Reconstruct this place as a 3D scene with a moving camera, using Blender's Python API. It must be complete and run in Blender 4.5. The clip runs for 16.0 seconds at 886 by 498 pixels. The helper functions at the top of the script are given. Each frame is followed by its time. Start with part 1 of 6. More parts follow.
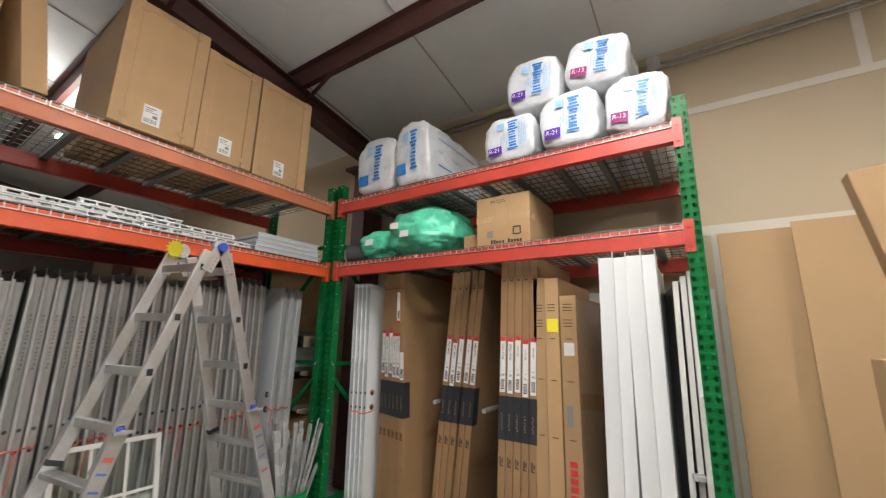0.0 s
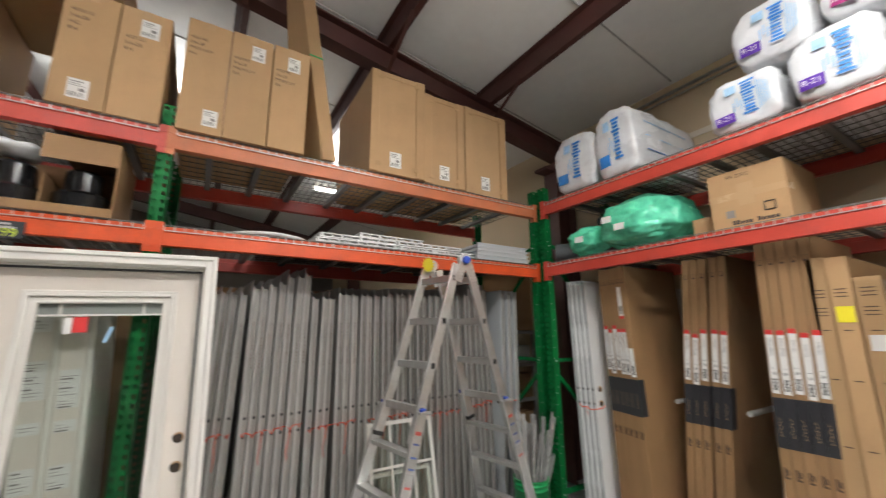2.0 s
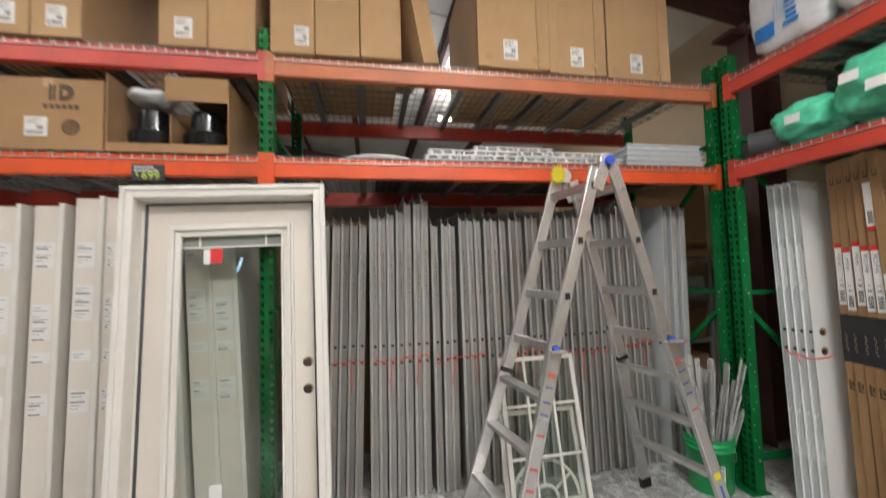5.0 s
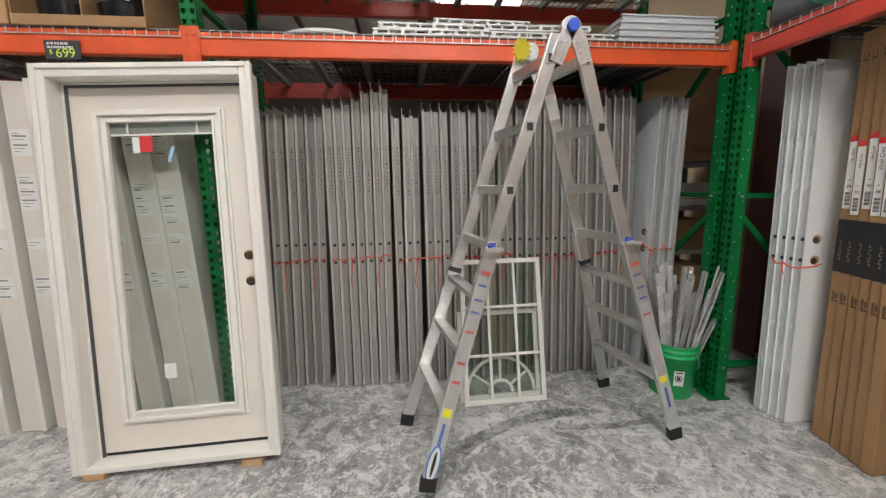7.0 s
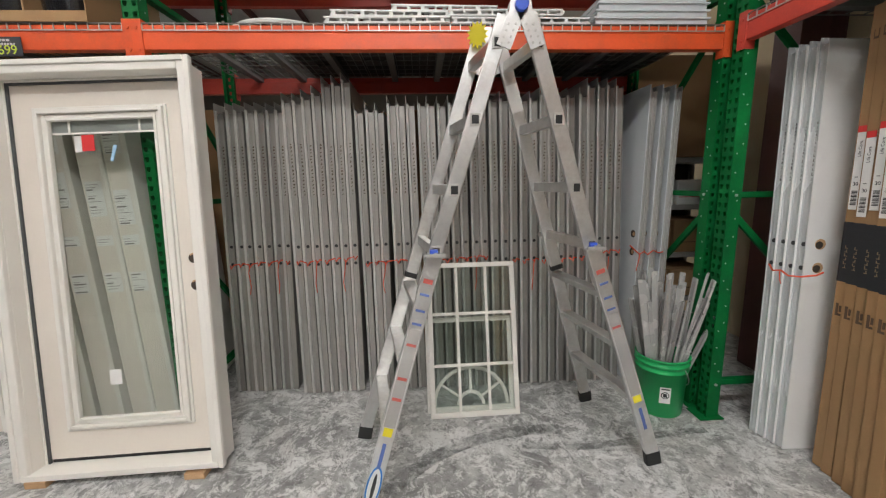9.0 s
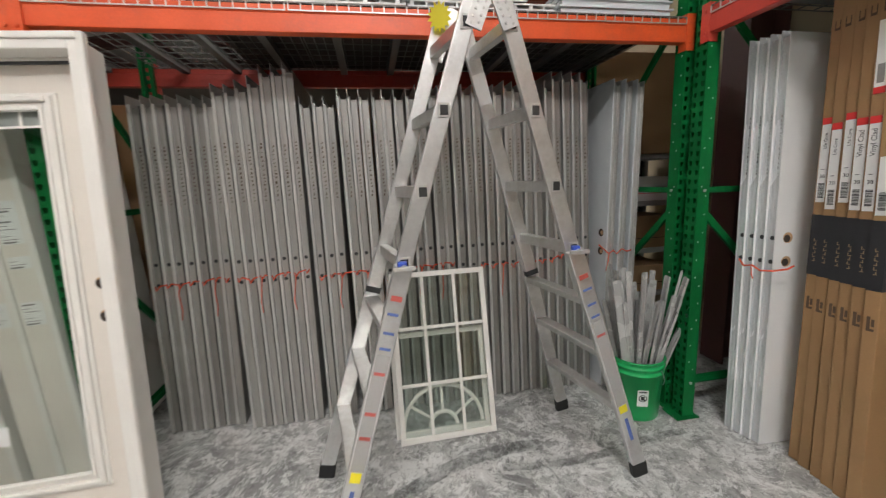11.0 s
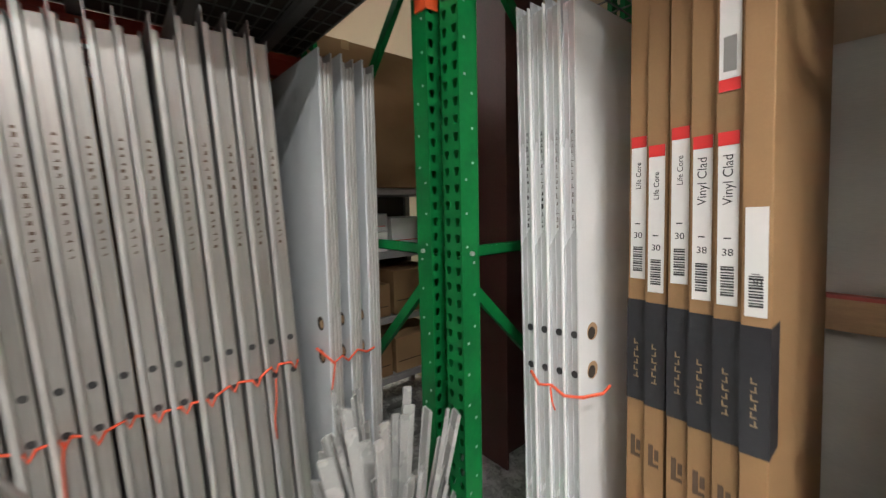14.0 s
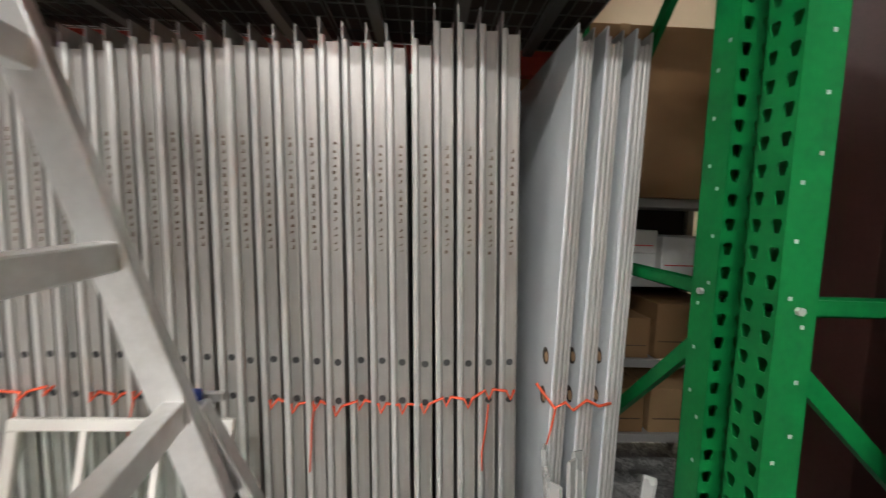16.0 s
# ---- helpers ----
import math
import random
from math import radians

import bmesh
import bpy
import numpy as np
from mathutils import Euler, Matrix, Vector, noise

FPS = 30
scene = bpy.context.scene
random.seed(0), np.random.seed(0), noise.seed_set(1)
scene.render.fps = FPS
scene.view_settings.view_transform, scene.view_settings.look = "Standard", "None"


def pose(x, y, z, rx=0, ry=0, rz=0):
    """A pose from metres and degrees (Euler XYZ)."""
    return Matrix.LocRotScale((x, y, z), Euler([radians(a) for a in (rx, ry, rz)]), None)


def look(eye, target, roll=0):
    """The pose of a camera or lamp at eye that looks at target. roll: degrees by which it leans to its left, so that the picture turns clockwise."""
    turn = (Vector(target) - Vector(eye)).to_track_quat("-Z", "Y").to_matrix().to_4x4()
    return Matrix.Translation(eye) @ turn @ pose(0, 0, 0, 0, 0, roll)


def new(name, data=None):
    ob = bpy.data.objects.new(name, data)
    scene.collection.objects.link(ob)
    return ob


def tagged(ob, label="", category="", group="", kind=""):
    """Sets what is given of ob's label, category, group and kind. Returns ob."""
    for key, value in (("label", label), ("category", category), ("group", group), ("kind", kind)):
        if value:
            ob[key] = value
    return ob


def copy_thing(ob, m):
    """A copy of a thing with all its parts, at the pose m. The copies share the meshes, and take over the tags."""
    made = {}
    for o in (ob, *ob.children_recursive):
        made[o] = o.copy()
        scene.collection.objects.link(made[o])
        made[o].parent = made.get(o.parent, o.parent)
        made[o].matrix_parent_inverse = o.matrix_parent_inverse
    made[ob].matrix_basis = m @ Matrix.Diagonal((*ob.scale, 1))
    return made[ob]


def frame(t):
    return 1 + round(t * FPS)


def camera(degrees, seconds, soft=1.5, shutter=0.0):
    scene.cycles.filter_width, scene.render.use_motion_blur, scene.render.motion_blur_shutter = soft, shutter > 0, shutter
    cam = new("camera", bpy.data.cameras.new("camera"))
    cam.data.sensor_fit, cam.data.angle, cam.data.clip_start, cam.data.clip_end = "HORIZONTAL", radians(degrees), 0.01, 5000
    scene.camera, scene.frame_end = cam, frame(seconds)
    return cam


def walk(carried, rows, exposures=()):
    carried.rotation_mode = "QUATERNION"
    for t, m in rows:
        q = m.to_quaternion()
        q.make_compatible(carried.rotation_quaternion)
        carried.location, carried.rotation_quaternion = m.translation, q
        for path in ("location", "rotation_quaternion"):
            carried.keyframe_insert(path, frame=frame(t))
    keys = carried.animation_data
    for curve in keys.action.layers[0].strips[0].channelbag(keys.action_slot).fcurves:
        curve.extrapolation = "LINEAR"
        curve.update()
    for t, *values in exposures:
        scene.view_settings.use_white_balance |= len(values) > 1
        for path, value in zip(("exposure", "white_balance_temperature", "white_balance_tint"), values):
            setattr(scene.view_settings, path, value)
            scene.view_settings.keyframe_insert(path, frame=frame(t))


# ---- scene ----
cam = camera(97.2, 16.0, soft=1.2, shutter=0.5)
PATH = [
    (0, (0.315, 0.307, 1.642), (-0.768, 1.935, 2.066), 1.2),
    (0.5, (0.292, 0.263, 1.642), (-0.89, 1.825, 2.048), 1.1),
    (1, (0.23, 0.157, 1.636), (-1.082, 1.614, 2.029), 0.9),
    (1.4, (0.204, 0.088, 1.645), (-1.262, 1.395, 2.022), 0.6),
    (1.5, (0.184, 0.046, 1.636), (-1.31, 1.323, 2.012), 0.3),
    (2, (0.147, -0.068, 1.644), (-1.519, 0.963, 2.048), -0.4),
    (2.5, (0.097, -0.092, 1.627), (-1.701, 0.653, 2.087), -1.2),
    (3, (0.036, -0.003, 1.669), (-1.846, 0.404, 2.209), -1.5),
    (3.5, (-0.015, 0.085, 1.668), (-1.911, 0.256, 2.28), -1.0),
    (4, (-0.038, 0.154, 1.665), (-1.943, 0.321, 2.251), -0.8),
    (4.5, (-0.106, 0.196, 1.625), (-2.047, 0.476, 2.017), -1.1),
    (5, (-0.235, 0.24, 1.571), (-2.197, 0.613, 1.677), -1.6),
    (5.2, (-0.297, 0.274, 1.539), (-2.26, 0.658, 1.543), -1.7),
    (7.3, (-0.314, 0.77, 1.454), (-2.273, 0.978, 1.112), -0.8),
    (7.5, (-0.301, 0.808, 1.463), (-2.263, 0.999, 1.126), -0.8),
    (8, (-0.358, 0.945, 1.459), (-2.325, 1.083, 1.121), -0.9),
    (8.5, (-0.417, 1.049, 1.449), (-2.385, 1.169, 1.113), -0.9),
    (8.7, (-0.43, 1.073, 1.454), (-2.398, 1.18, 1.116), -1.1),
    (10.8, (-0.609, 1.053, 1.464), (-2.553, 1.35, 1.102), -2.3),
    (11, (-0.665, 1.032, 1.454), (-2.606, 1.378, 1.114), -2.3),
    (11.5, (-0.826, 1.052, 1.473), (-2.71, 1.622, 1.118), -1.9),
    (12, (-1.0, 1.247, 1.458), (-2.817, 2.003, 1.104), -1.8),
    (12.5, (-1.165, 1.405, 1.469), (-2.924, 2.293, 1.128), -1.9),
    (13, (-1.361, 1.528, 1.473), (-3.017, 2.61, 1.18), -1.9),
    (13.5, (-1.522, 1.688, 1.498), (-3.099, 2.888, 1.227), -2.1),
    (14, (-1.657, 1.981, 1.497), (-3.18, 3.258, 1.28), -1.3),
    (14.5, (-1.755, 2.147, 1.459), (-3.402, 3.275, 1.322), -1.0),
    (15, (-1.877, 2.17, 1.476), (-3.695, 2.992, 1.341), -1.2),
    (15.5, (-1.928, 2.177, 1.501), (-3.879, 2.585, 1.331), -0.3),
    (16, (-1.862, 2.158, 1.497), (-3.853, 2.237, 1.329), 1.9),
]
walk(cam, [(t, look(eye, target, roll)) for t, eye, target, roll in PATH], [(0, -0.35), (1.5, -0.34), (3, -0.2), (4, -0.16), (5, -0.22), (8, -0.28), (11, -0.26), (12.5, -0.04), (14, 0.31), (15.2, 0.36), (16, 0.42)])

# ---- world and light ----
world = bpy.data.worlds.new("world")
scene.world = world
world.use_nodes = True
wn = world.node_tree.nodes
sky = wn.new("ShaderNodeTexSky")
sky.sky_type, sky.sun_disc = "NISHITA", False
sky.sun_elevation, sky.sun_rotation = radians(40), radians(120)
world.node_tree.links.new(sky.outputs[0], wn["Background"].inputs[0])
wn["Background"].inputs[1].default_value = 0.08
LAMP_WATTS, LAMP_COLOUR = 64.0, (0.985, 0.99, 0.975)
# x, y, z, share of light sent down, share of the ceiling fill added above
LAMP_PLACES = [(0.20, 1.25, 4.05, 1.5, 1.35), (0.9, -1.4, 4.4, 0.45, 0.9), (0.2, -4.2, 4.6, 0.3, 0.6), (3.4, 0.9, 4.05, 1.5, 1.7), (-1.0, -2.9, 4.6, 0.2, 0.5),
               (-6.0, -0.6, 4.3, 0.25, 0.5), (-6.0, 1.9, 3.9, 0.35, 0.5), (-6.0, -3.4, 4.6, 0.25, 0.5)]

# ---- materials ----
MATS = {}


def surf(name, rgb, rough=0.5, metal=0.0, var=0.18, scale=5.0, fine=90.0, bump=0.12, stain=None, stain_amount=0.0, stretch=(1, 1, 1), piece=0.0, spec=0.5):
    """A painted, raw or printed surface: base colour with two scales of variation, fine relief, optional stains."""
    m = bpy.data.materials.new(name)
    m.use_nodes = True
    nt = m.node_tree
    n, l = nt.nodes, nt.links
    b = n["Principled BSDF"]
    tc = n.new("ShaderNodeTexCoord")
    mp = n.new("ShaderNodeMapping")
    mp.inputs["Scale"].default_value = stretch
    l.new(tc.outputs["Object"], mp.inputs[0])
    big = n.new("ShaderNodeTexNoise")
    big.inputs["Scale"].default_value, big.inputs["Detail"].default_value = scale, 5
    small = n.new("ShaderNodeTexNoise")
    small.inputs["Scale"].default_value, small.inputs["Detail"].default_value = fine, 3
    l.new(mp.outputs[0], big.inputs[0])
    l.new(mp.outputs[0], small.inputs[0])
    add = n.new("ShaderNodeMath")
    add.operation = "MULTIPLY_ADD"
    l.new(small.outputs[0], add.inputs[0])
    add.inputs[1].default_value = 0.5
    l.new(big.outputs[0], add.inputs[2])
    rng = n.new("ShaderNodeMapRange")
    rng.inputs["From Min"].default_value, rng.inputs["From Max"].default_value = 0.4, 1.1
    rng.inputs["To Min"].default_value, rng.inputs["To Max"].default_value = 1 - var, 1 + var
    l.new(add.outputs[0], rng.inputs[0])
    scalev = rng.outputs[0]
    if piece:
        info = n.new("ShaderNodeObjectInfo")
        pr = n.new("ShaderNodeMapRange")
        pr.inputs["To Min"].default_value, pr.inputs["To Max"].default_value = 1 - piece, 1 + piece
        l.new(info.outputs["Random"], pr.inputs[0])
        mul = n.new("ShaderNodeMath")
        mul.operation = "MULTIPLY"
        l.new(scalev, mul.inputs[0])
        l.new(pr.outputs[0], mul.inputs[1])
        scalev = mul.outputs[0]
    vm = n.new("ShaderNodeVectorMath")
    vm.operation = "SCALE"
    vm.inputs[0].default_value = rgb
    l.new(scalev, vm.inputs["Scale"])
    colour = vm.outputs[0]
    if stain:
        st = n.new("ShaderNodeTexNoise")
        st.inputs["Scale"].default_value, st.inputs["Detail"].default_value, st.inputs["Roughness"].default_value = scale * 0.7, 9, 0.72
        l.new(mp.outputs[0], st.inputs[0])
        sr = n.new("ShaderNodeMapRange")
        sr.inputs["From Min"].default_value, sr.inputs["From Max"].default_value = 0.5, 0.62
        sr.inputs["To Max"].default_value = stain_amount
        l.new(st.outputs[0], sr.inputs[0])
        mx = n.new("ShaderNodeMix")
        mx.data_type = "RGBA"
        l.new(sr.outputs[0], mx.inputs["Factor"])
        l.new(colour, mx.inputs[6])
        mx.inputs[7].default_value = (*stain, 1)
        colour = mx.outputs[2]
    l.new(colour, b.inputs["Base Color"])
    rr = n.new("ShaderNodeMapRange")
    rr.inputs["To Min"].default_value, rr.inputs["To Max"].default_value = max(0.02, rough - 0.1), min(1, rough + 0.12)
    l.new(big.outputs[0], rr.inputs[0])
    l.new(rr.outputs[0], b.inputs["Roughness"])
    b.inputs["Metallic"].default_value = metal
    b.inputs["Specular IOR Level"].default_value = spec
    if bump:
        bp = n.new("ShaderNodeBump")
        bp.inputs["Strength"].default_value, bp.inputs["Distance"].default_value = bump, 0.004
        l.new(add.outputs[0], bp.inputs["Height"])
        l.new(bp.outputs[0], b.inputs["Normal"])
    MATS[name] = m
    return m


def glass_like(name, rgb=(1, 1, 1), rough=0.0):
    m = bpy.data.materials.new(name)
    m.use_nodes = True
    nt = m.node_tree
    n, l = nt.nodes, nt.links
    n.remove(n["Principled BSDF"])
    tr, gl, mix, lw = n.new("ShaderNodeBsdfTransparent"), n.new("ShaderNodeBsdfGlossy"), n.new("ShaderNodeMixShader"), n.new("ShaderNodeLayerWeight")
    tr.inputs[0].default_value = (*rgb, 1)
    gl.inputs["Roughness"].default_value = rough
    pw, ad = n.new("ShaderNodeMath"), n.new("ShaderNodeMath")
    pw.operation, ad.operation = "POWER", "MULTIPLY_ADD"
    l.new(lw.outputs["Facing"], pw.inputs[0])
    pw.inputs[1].default_value = 4.0
    l.new(pw.outputs[0], ad.inputs[0])
    ad.inputs[1].default_value, ad.inputs[2].default_value = 0.55, 0.05
    l.new(ad.outputs[0], mix.inputs[0])
    l.new(tr.outputs[0], mix.inputs[1])
    l.new(gl.outputs[0], mix.inputs[2])
    l.new(mix.outputs[0], n["Material Output"].inputs[0])
    return m


concrete = surf("concrete", (0.38, 0.378, 0.37), 0.40, var=0.35, scale=9.0, fine=55, bump=0.12, stain=(0.14, 0.138, 0.134), stain_amount=0.85)


def scuffed_floor(m):
    """Broad dark areas and pale scrapes over the floor's own grain."""
    nt = m.node_tree
    n, l = nt.nodes, nt.links
    b = n["Principled BSDF"]
    src = b.inputs["Base Color"].links[0].from_socket
    tc = n.new("ShaderNodeTexCoord")
    for scale, lo, hi, rgb, amount, rough in ((1.0, 0.46, 0.62, (0.16, 0.158, 0.155), 0.7, 0.6), (3.6, 0.50, 0.55, (0.64, 0.64, 0.63), 0.7, 0.9), (11.0, 0.52, 0.56, (0.70, 0.70, 0.69), 0.75, 0.8), (30.0, 0.54, 0.62, (0.09, 0.09, 0.09), 0.7, 0.75)):
        t = n.new("ShaderNodeTexNoise")
        t.inputs["Scale"].default_value, t.inputs["Detail"].default_value, t.inputs["Roughness"].default_value, t.inputs["Distortion"].default_value = scale, 8, rough, 0.6
        l.new(tc.outputs["Object"], t.inputs[0])
        r = n.new("ShaderNodeMapRange")
        r.inputs["From Min"].default_value, r.inputs["From Max"].default_value, r.inputs["To Max"].default_value = lo, hi, amount
        l.new(t.outputs[0], r.inputs[0])
        mx = n.new("ShaderNodeMix")
        mx.data_type = "RGBA"
        l.new(r.outputs[0], mx.inputs["Factor"])
        l.new(src, mx.inputs[6])
        mx.inputs[7].default_value = (*rgb, 1)
        src = mx.outputs[2]
    l.new(src, b.inputs["Base Color"])


scuffed_floor(concrete)


def mark_like(name, rgb):
    """A thin dark layer over the floor, broken through in places."""
    m = surf(name, rgb, 0.6, var=0.3, scale=20, bump=0)
    n, l = m.node_tree.nodes, m.node_tree.links
    tc, t, r = n.new("ShaderNodeTexCoord"), n.new("ShaderNodeTexNoise"), n.new("ShaderNodeMapRange")
    t.inputs["Scale"].default_value, t.inputs["Detail"].default_value, t.inputs["Roughness"].default_value = 9.0, 8, 0.75
    l.new(tc.outputs["Object"], t.inputs[0])
    r.inputs["From Min"].default_value, r.inputs["From Max"].default_value, r.inputs["To Max"].default_value = 0.38, 0.70, 0.75
    l.new(t.outputs[0], r.inputs[0])
    l.new(r.outputs[0], n["Principled BSDF"].inputs["Alpha"])
    return m


dark_streak = mark_like("dark_streak", (0.07, 0.07, 0.07))
gypsum = surf("gypsum", (0.62, 0.50, 0.34), 0.85, var=0.05, scale=0.8, fine=60, bump=0.05)
joint_mud = surf("joint_compound", (0.78, 0.72, 0.62), 0.85, var=0.06, scale=3, bump=0.08)
roof_sheet = surf("roof_insulation", (0.80, 0.79, 0.765), 0.5, var=0.07, scale=1.6, fine=9, bump=0.9)
steel_brown = surf("primer_steel", (0.092, 0.032, 0.026), 0.55, var=0.25, scale=3, bump=0.08)
green_paint = surf("green_paint", (0.003, 0.130, 0.030), 0.42, var=0.22, scale=6, fine=70, bump=0.06, stain=(0.004, 0.08, 0.022), stain_amount=0.4, spec=0.18)
orange_paint = surf("orange_paint", (0.66, 0.085, 0.018), 0.42, var=0.15, scale=5, bump=0.06, stain=(0.30, 0.07, 0.04), stain_amount=0.3)
faded_orange = surf("faded_orange_paint", (0.50, 0.15, 0.06), 0.5, var=0.2, scale=5, bump=0.06, stain=(0.33, 0.15, 0.09), stain_amount=0.4)
red_paint = surf("red_paint", (0.50, 0.055, 0.035), 0.42, var=0.18, scale=5, bump=0.06, stain=(0.28, 0.06, 0.05), stain_amount=0.35)
# deck wire and channels: shade under the decks put into the colour
shaded_wire = surf("shaded_deck_wire", (0.17, 0.165, 0.155), 0.55, 0.4, var=0.25, scale=20, bump=0)
channel_steel = surf("shaded_channel_steel", (0.20, 0.195, 0.185), 0.5, 0.4, var=0.2, bump=0.03)
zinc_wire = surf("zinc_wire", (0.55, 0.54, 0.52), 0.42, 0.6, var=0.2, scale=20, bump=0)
card = surf("corrugated_card", (0.44, 0.275, 0.135), 0.82, var=0.09, scale=3, fine=150, bump=0.08, stretch=(1, 1, 1), piece=0.08, stain=(0.36, 0.22, 0.11), stain_amount=0.35)
card_dark = surf("brown_carton", (0.295, 0.168, 0.075), 0.7, var=0.10, scale=3, fine=150, bump=0.06, piece=0.07, stain=(0.26, 0.15, 0.07), stain_amount=0.35)
tape = surf("packing_tape", (0.50, 0.33, 0.18), 0.25, var=0.06, bump=0.04)
paper = surf("label_paper", (0.80, 0.79, 0.77), 0.6, var=0.03, bump=0)
ink = surf("black_ink", (0.03, 0.03, 0.032), 0.6, var=0.1, bump=0)
grey_ink = surf("grey_ink", (0.23, 0.22, 0.21), 0.7, var=0.1, bump=0)
pencil = surf("marker_on_card", (0.085, 0.052, 0.032), 0.8, var=0.2, bump=0)
red_ink = surf("red_ink", (0.62, 0.03, 0.03), 0.5, var=0.05, bump=0)
gold_ink = surf("gold_ink", (0.30, 0.205, 0.11), 0.5, var=0.05, bump=0)
blue_ink = surf("blue_ink", (0.03, 0.22, 0.62), 0.5, var=0.25, scale=18, bump=0.03)
pale_blue_ink = surf("pale_blue_ink", (0.36, 0.58, 0.80), 0.5, var=0.25, scale=18, bump=0.03)
purple_ink = surf("purple_ink", (0.10, 0.025, 0.34), 0.5, var=0.1, bump=0)
magenta_ink = surf("magenta_ink", (0.34, 0.015, 0.16), 0.5, var=0.1, bump=0)
black_band = surf("black_print_band", (0.022, 0.022, 0.026), 0.5, var=0.2, bump=0)
primed_white = surf("primed_white_door", (0.76, 0.70, 0.63), 0.5, var=0.035, scale=2.5, fine=60, bump=0.04)
trim_white = surf("white_trim", (0.80, 0.77, 0.72), 0.42, var=0.03, scale=3, bump=0.03)
bright_white = surf("bright_white_panel", (0.82, 0.82, 0.81), 0.4, var=0.03, scale=2, bump=0.03, stain=(0.70, 0.70, 0.70), stain_amount=0.3)
door_edge = surf("galvanised_door_edge", (0.36, 0.345, 0.325), 0.40, 0.55, var=0.25, scale=7, fine=70, bump=0.08, stretch=(1, 3, 0.12), piece=0.2, stain=(0.27, 0.245, 0.22), stain_amount=0.5)
door_lip = surf("bright_steel_lip", (0.60, 0.59, 0.57), 0.38, 0.55, var=0.25, scale=4, bump=0.03, stretch=(1, 1, 0.2), piece=0.08)
door_skin = surf("grey_blue_door_skin", (0.68, 0.71, 0.73), 0.45, 0.1, var=0.06, scale=2, bump=0.04)
plastic_film = surf("film_wrapped_edge", (0.66, 0.67, 0.68), 0.26, 0.25, var=0.16, scale=5, fine=22, bump=0.15, stretch=(1, 1, 0.3))
bare_wood = surf("bare_wood", (0.50, 0.31, 0.17), 0.7, var=0.2, scale=9, bump=0.1, stretch=(1, 1, 6))
aluminium = surf("ladder_aluminium", (0.70, 0.695, 0.685), 0.34, 0.85, var=0.14, scale=6, fine=60, bump=0.05, stain=(0.46, 0.43, 0.39), stain_amount=0.35)
blue_plastic = surf("blue_plastic", (0.03, 0.08, 0.46), 0.4, var=0.1, bump=0.02)
black_rubber = surf("black_rubber", (0.018, 0.018, 0.018), 0.65, var=0.2, bump=0.1)
black_plastic = surf("glossy_black_plastic", (0.012, 0.012, 0.013), 0.15, var=0.1, bump=0.02)
green_plastic = surf("green_bucket_plastic", (0.010, 0.36, 0.10), 0.33, var=0.08, scale=4, bump=0.03)
green_film = surf("green_bag_film", (0.12, 0.66, 0.41), 0.22, var=0.3, scale=9, fine=34, bump=1.0)
bag_film = surf("white_bag_film", (0.71, 0.72, 0.74), 0.28, var=0.12, scale=7, fine=26, bump=1.0, stretch=(1, 0.45, 1))
strip_grey = surf("clear_grey_strip", (0.47, 0.465, 0.45), 0.25, 0.2, var=0.12, scale=6, bump=0.05, piece=0.15)
orange_twine = surf("orange_twine", (0.75, 0.10, 0.04), 0.7, var=0.1, bump=0)
yellow_paper = surf("yellow_paper", (0.84, 0.74, 0.03), 0.55, var=0.04, bump=0)
lattice_white = surf("white_vinyl", (0.74, 0.74, 0.73), 0.4, var=0.04, bump=0.02)
shelf_grey = surf("grey_shelf_steel", (0.42, 0.41, 0.40), 0.5, 0.2, var=0.1, bump=0.05)
sign_black = surf("black_sign_card", (0.035, 0.037, 0.045), 0.45, var=0.1, bump=0.02)
chalk_yellow = surf("yellow_green_print", (0.62, 0.78, 0.06), 0.6, var=0.1, bump=0)
chalk_white = surf("white_print", (0.6, 0.6, 0.62), 0.6, var=0.1, bump=0)
fixture_white = surf("white_enamel", (0.75, 0.75, 0.73), 0.4, var=0.04, bump=0)
dark_void = surf("bore_shadow_wood", (0.05, 0.035, 0.025), 0.9, var=0.2, bump=0)
# lighter, yellower card: light on the leaning sheets put into the colour
lit_card = surf("lit_cardboard", (0.56, 0.37, 0.19), 0.8, var=0.06, scale=2, bump=0.05)
leaded = surf("grey_leaded_glass", (0.26, 0.265, 0.27), 0.15, var=0.2, scale=20, bump=0.1)
# dark tone for the added walls, set to cut bounced light
dark_surround = surf("dark_surround_brown", (0.17, 0.15, 0.13), 0.8, var=0.2, scale=0.7, bump=0.05)
liner = surf("grey_wall_liner", (0.72, 0.69, 0.63), 0.30, var=0.14, scale=1.5, bump=0.05, stretch=(0.35, 1, 3.0))
dark_metal = surf("dark_grey_pipe", (0.06, 0.065, 0.07), 0.4, var=0.15, bump=0.04)
faded_red = surf("faded_red_print", (0.50, 0.10, 0.08), 0.5, var=0.15, bump=0)
faded_blue = surf("faded_blue_print", (0.10, 0.16, 0.42), 0.5, var=0.15, bump=0)
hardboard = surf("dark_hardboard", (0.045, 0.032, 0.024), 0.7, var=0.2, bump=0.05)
mirror_black = surf("dark_glazed_panel", (0.015, 0.016, 0.018), 0.35, var=0.1, bump=0)
clear_glass = glass_like("clear_glass", (0.93, 0.96, 0.94))
clear_film = glass_like("clear_wrap", (0.97, 0.97, 0.97), 0.12)
glow = bpy.data.materials.new("lamp_tube")
glow.use_nodes = True
glow.node_tree.nodes["Principled BSDF"].inputs["Emission Color"].default_value = (1.0, 0.93, 0.84, 1)
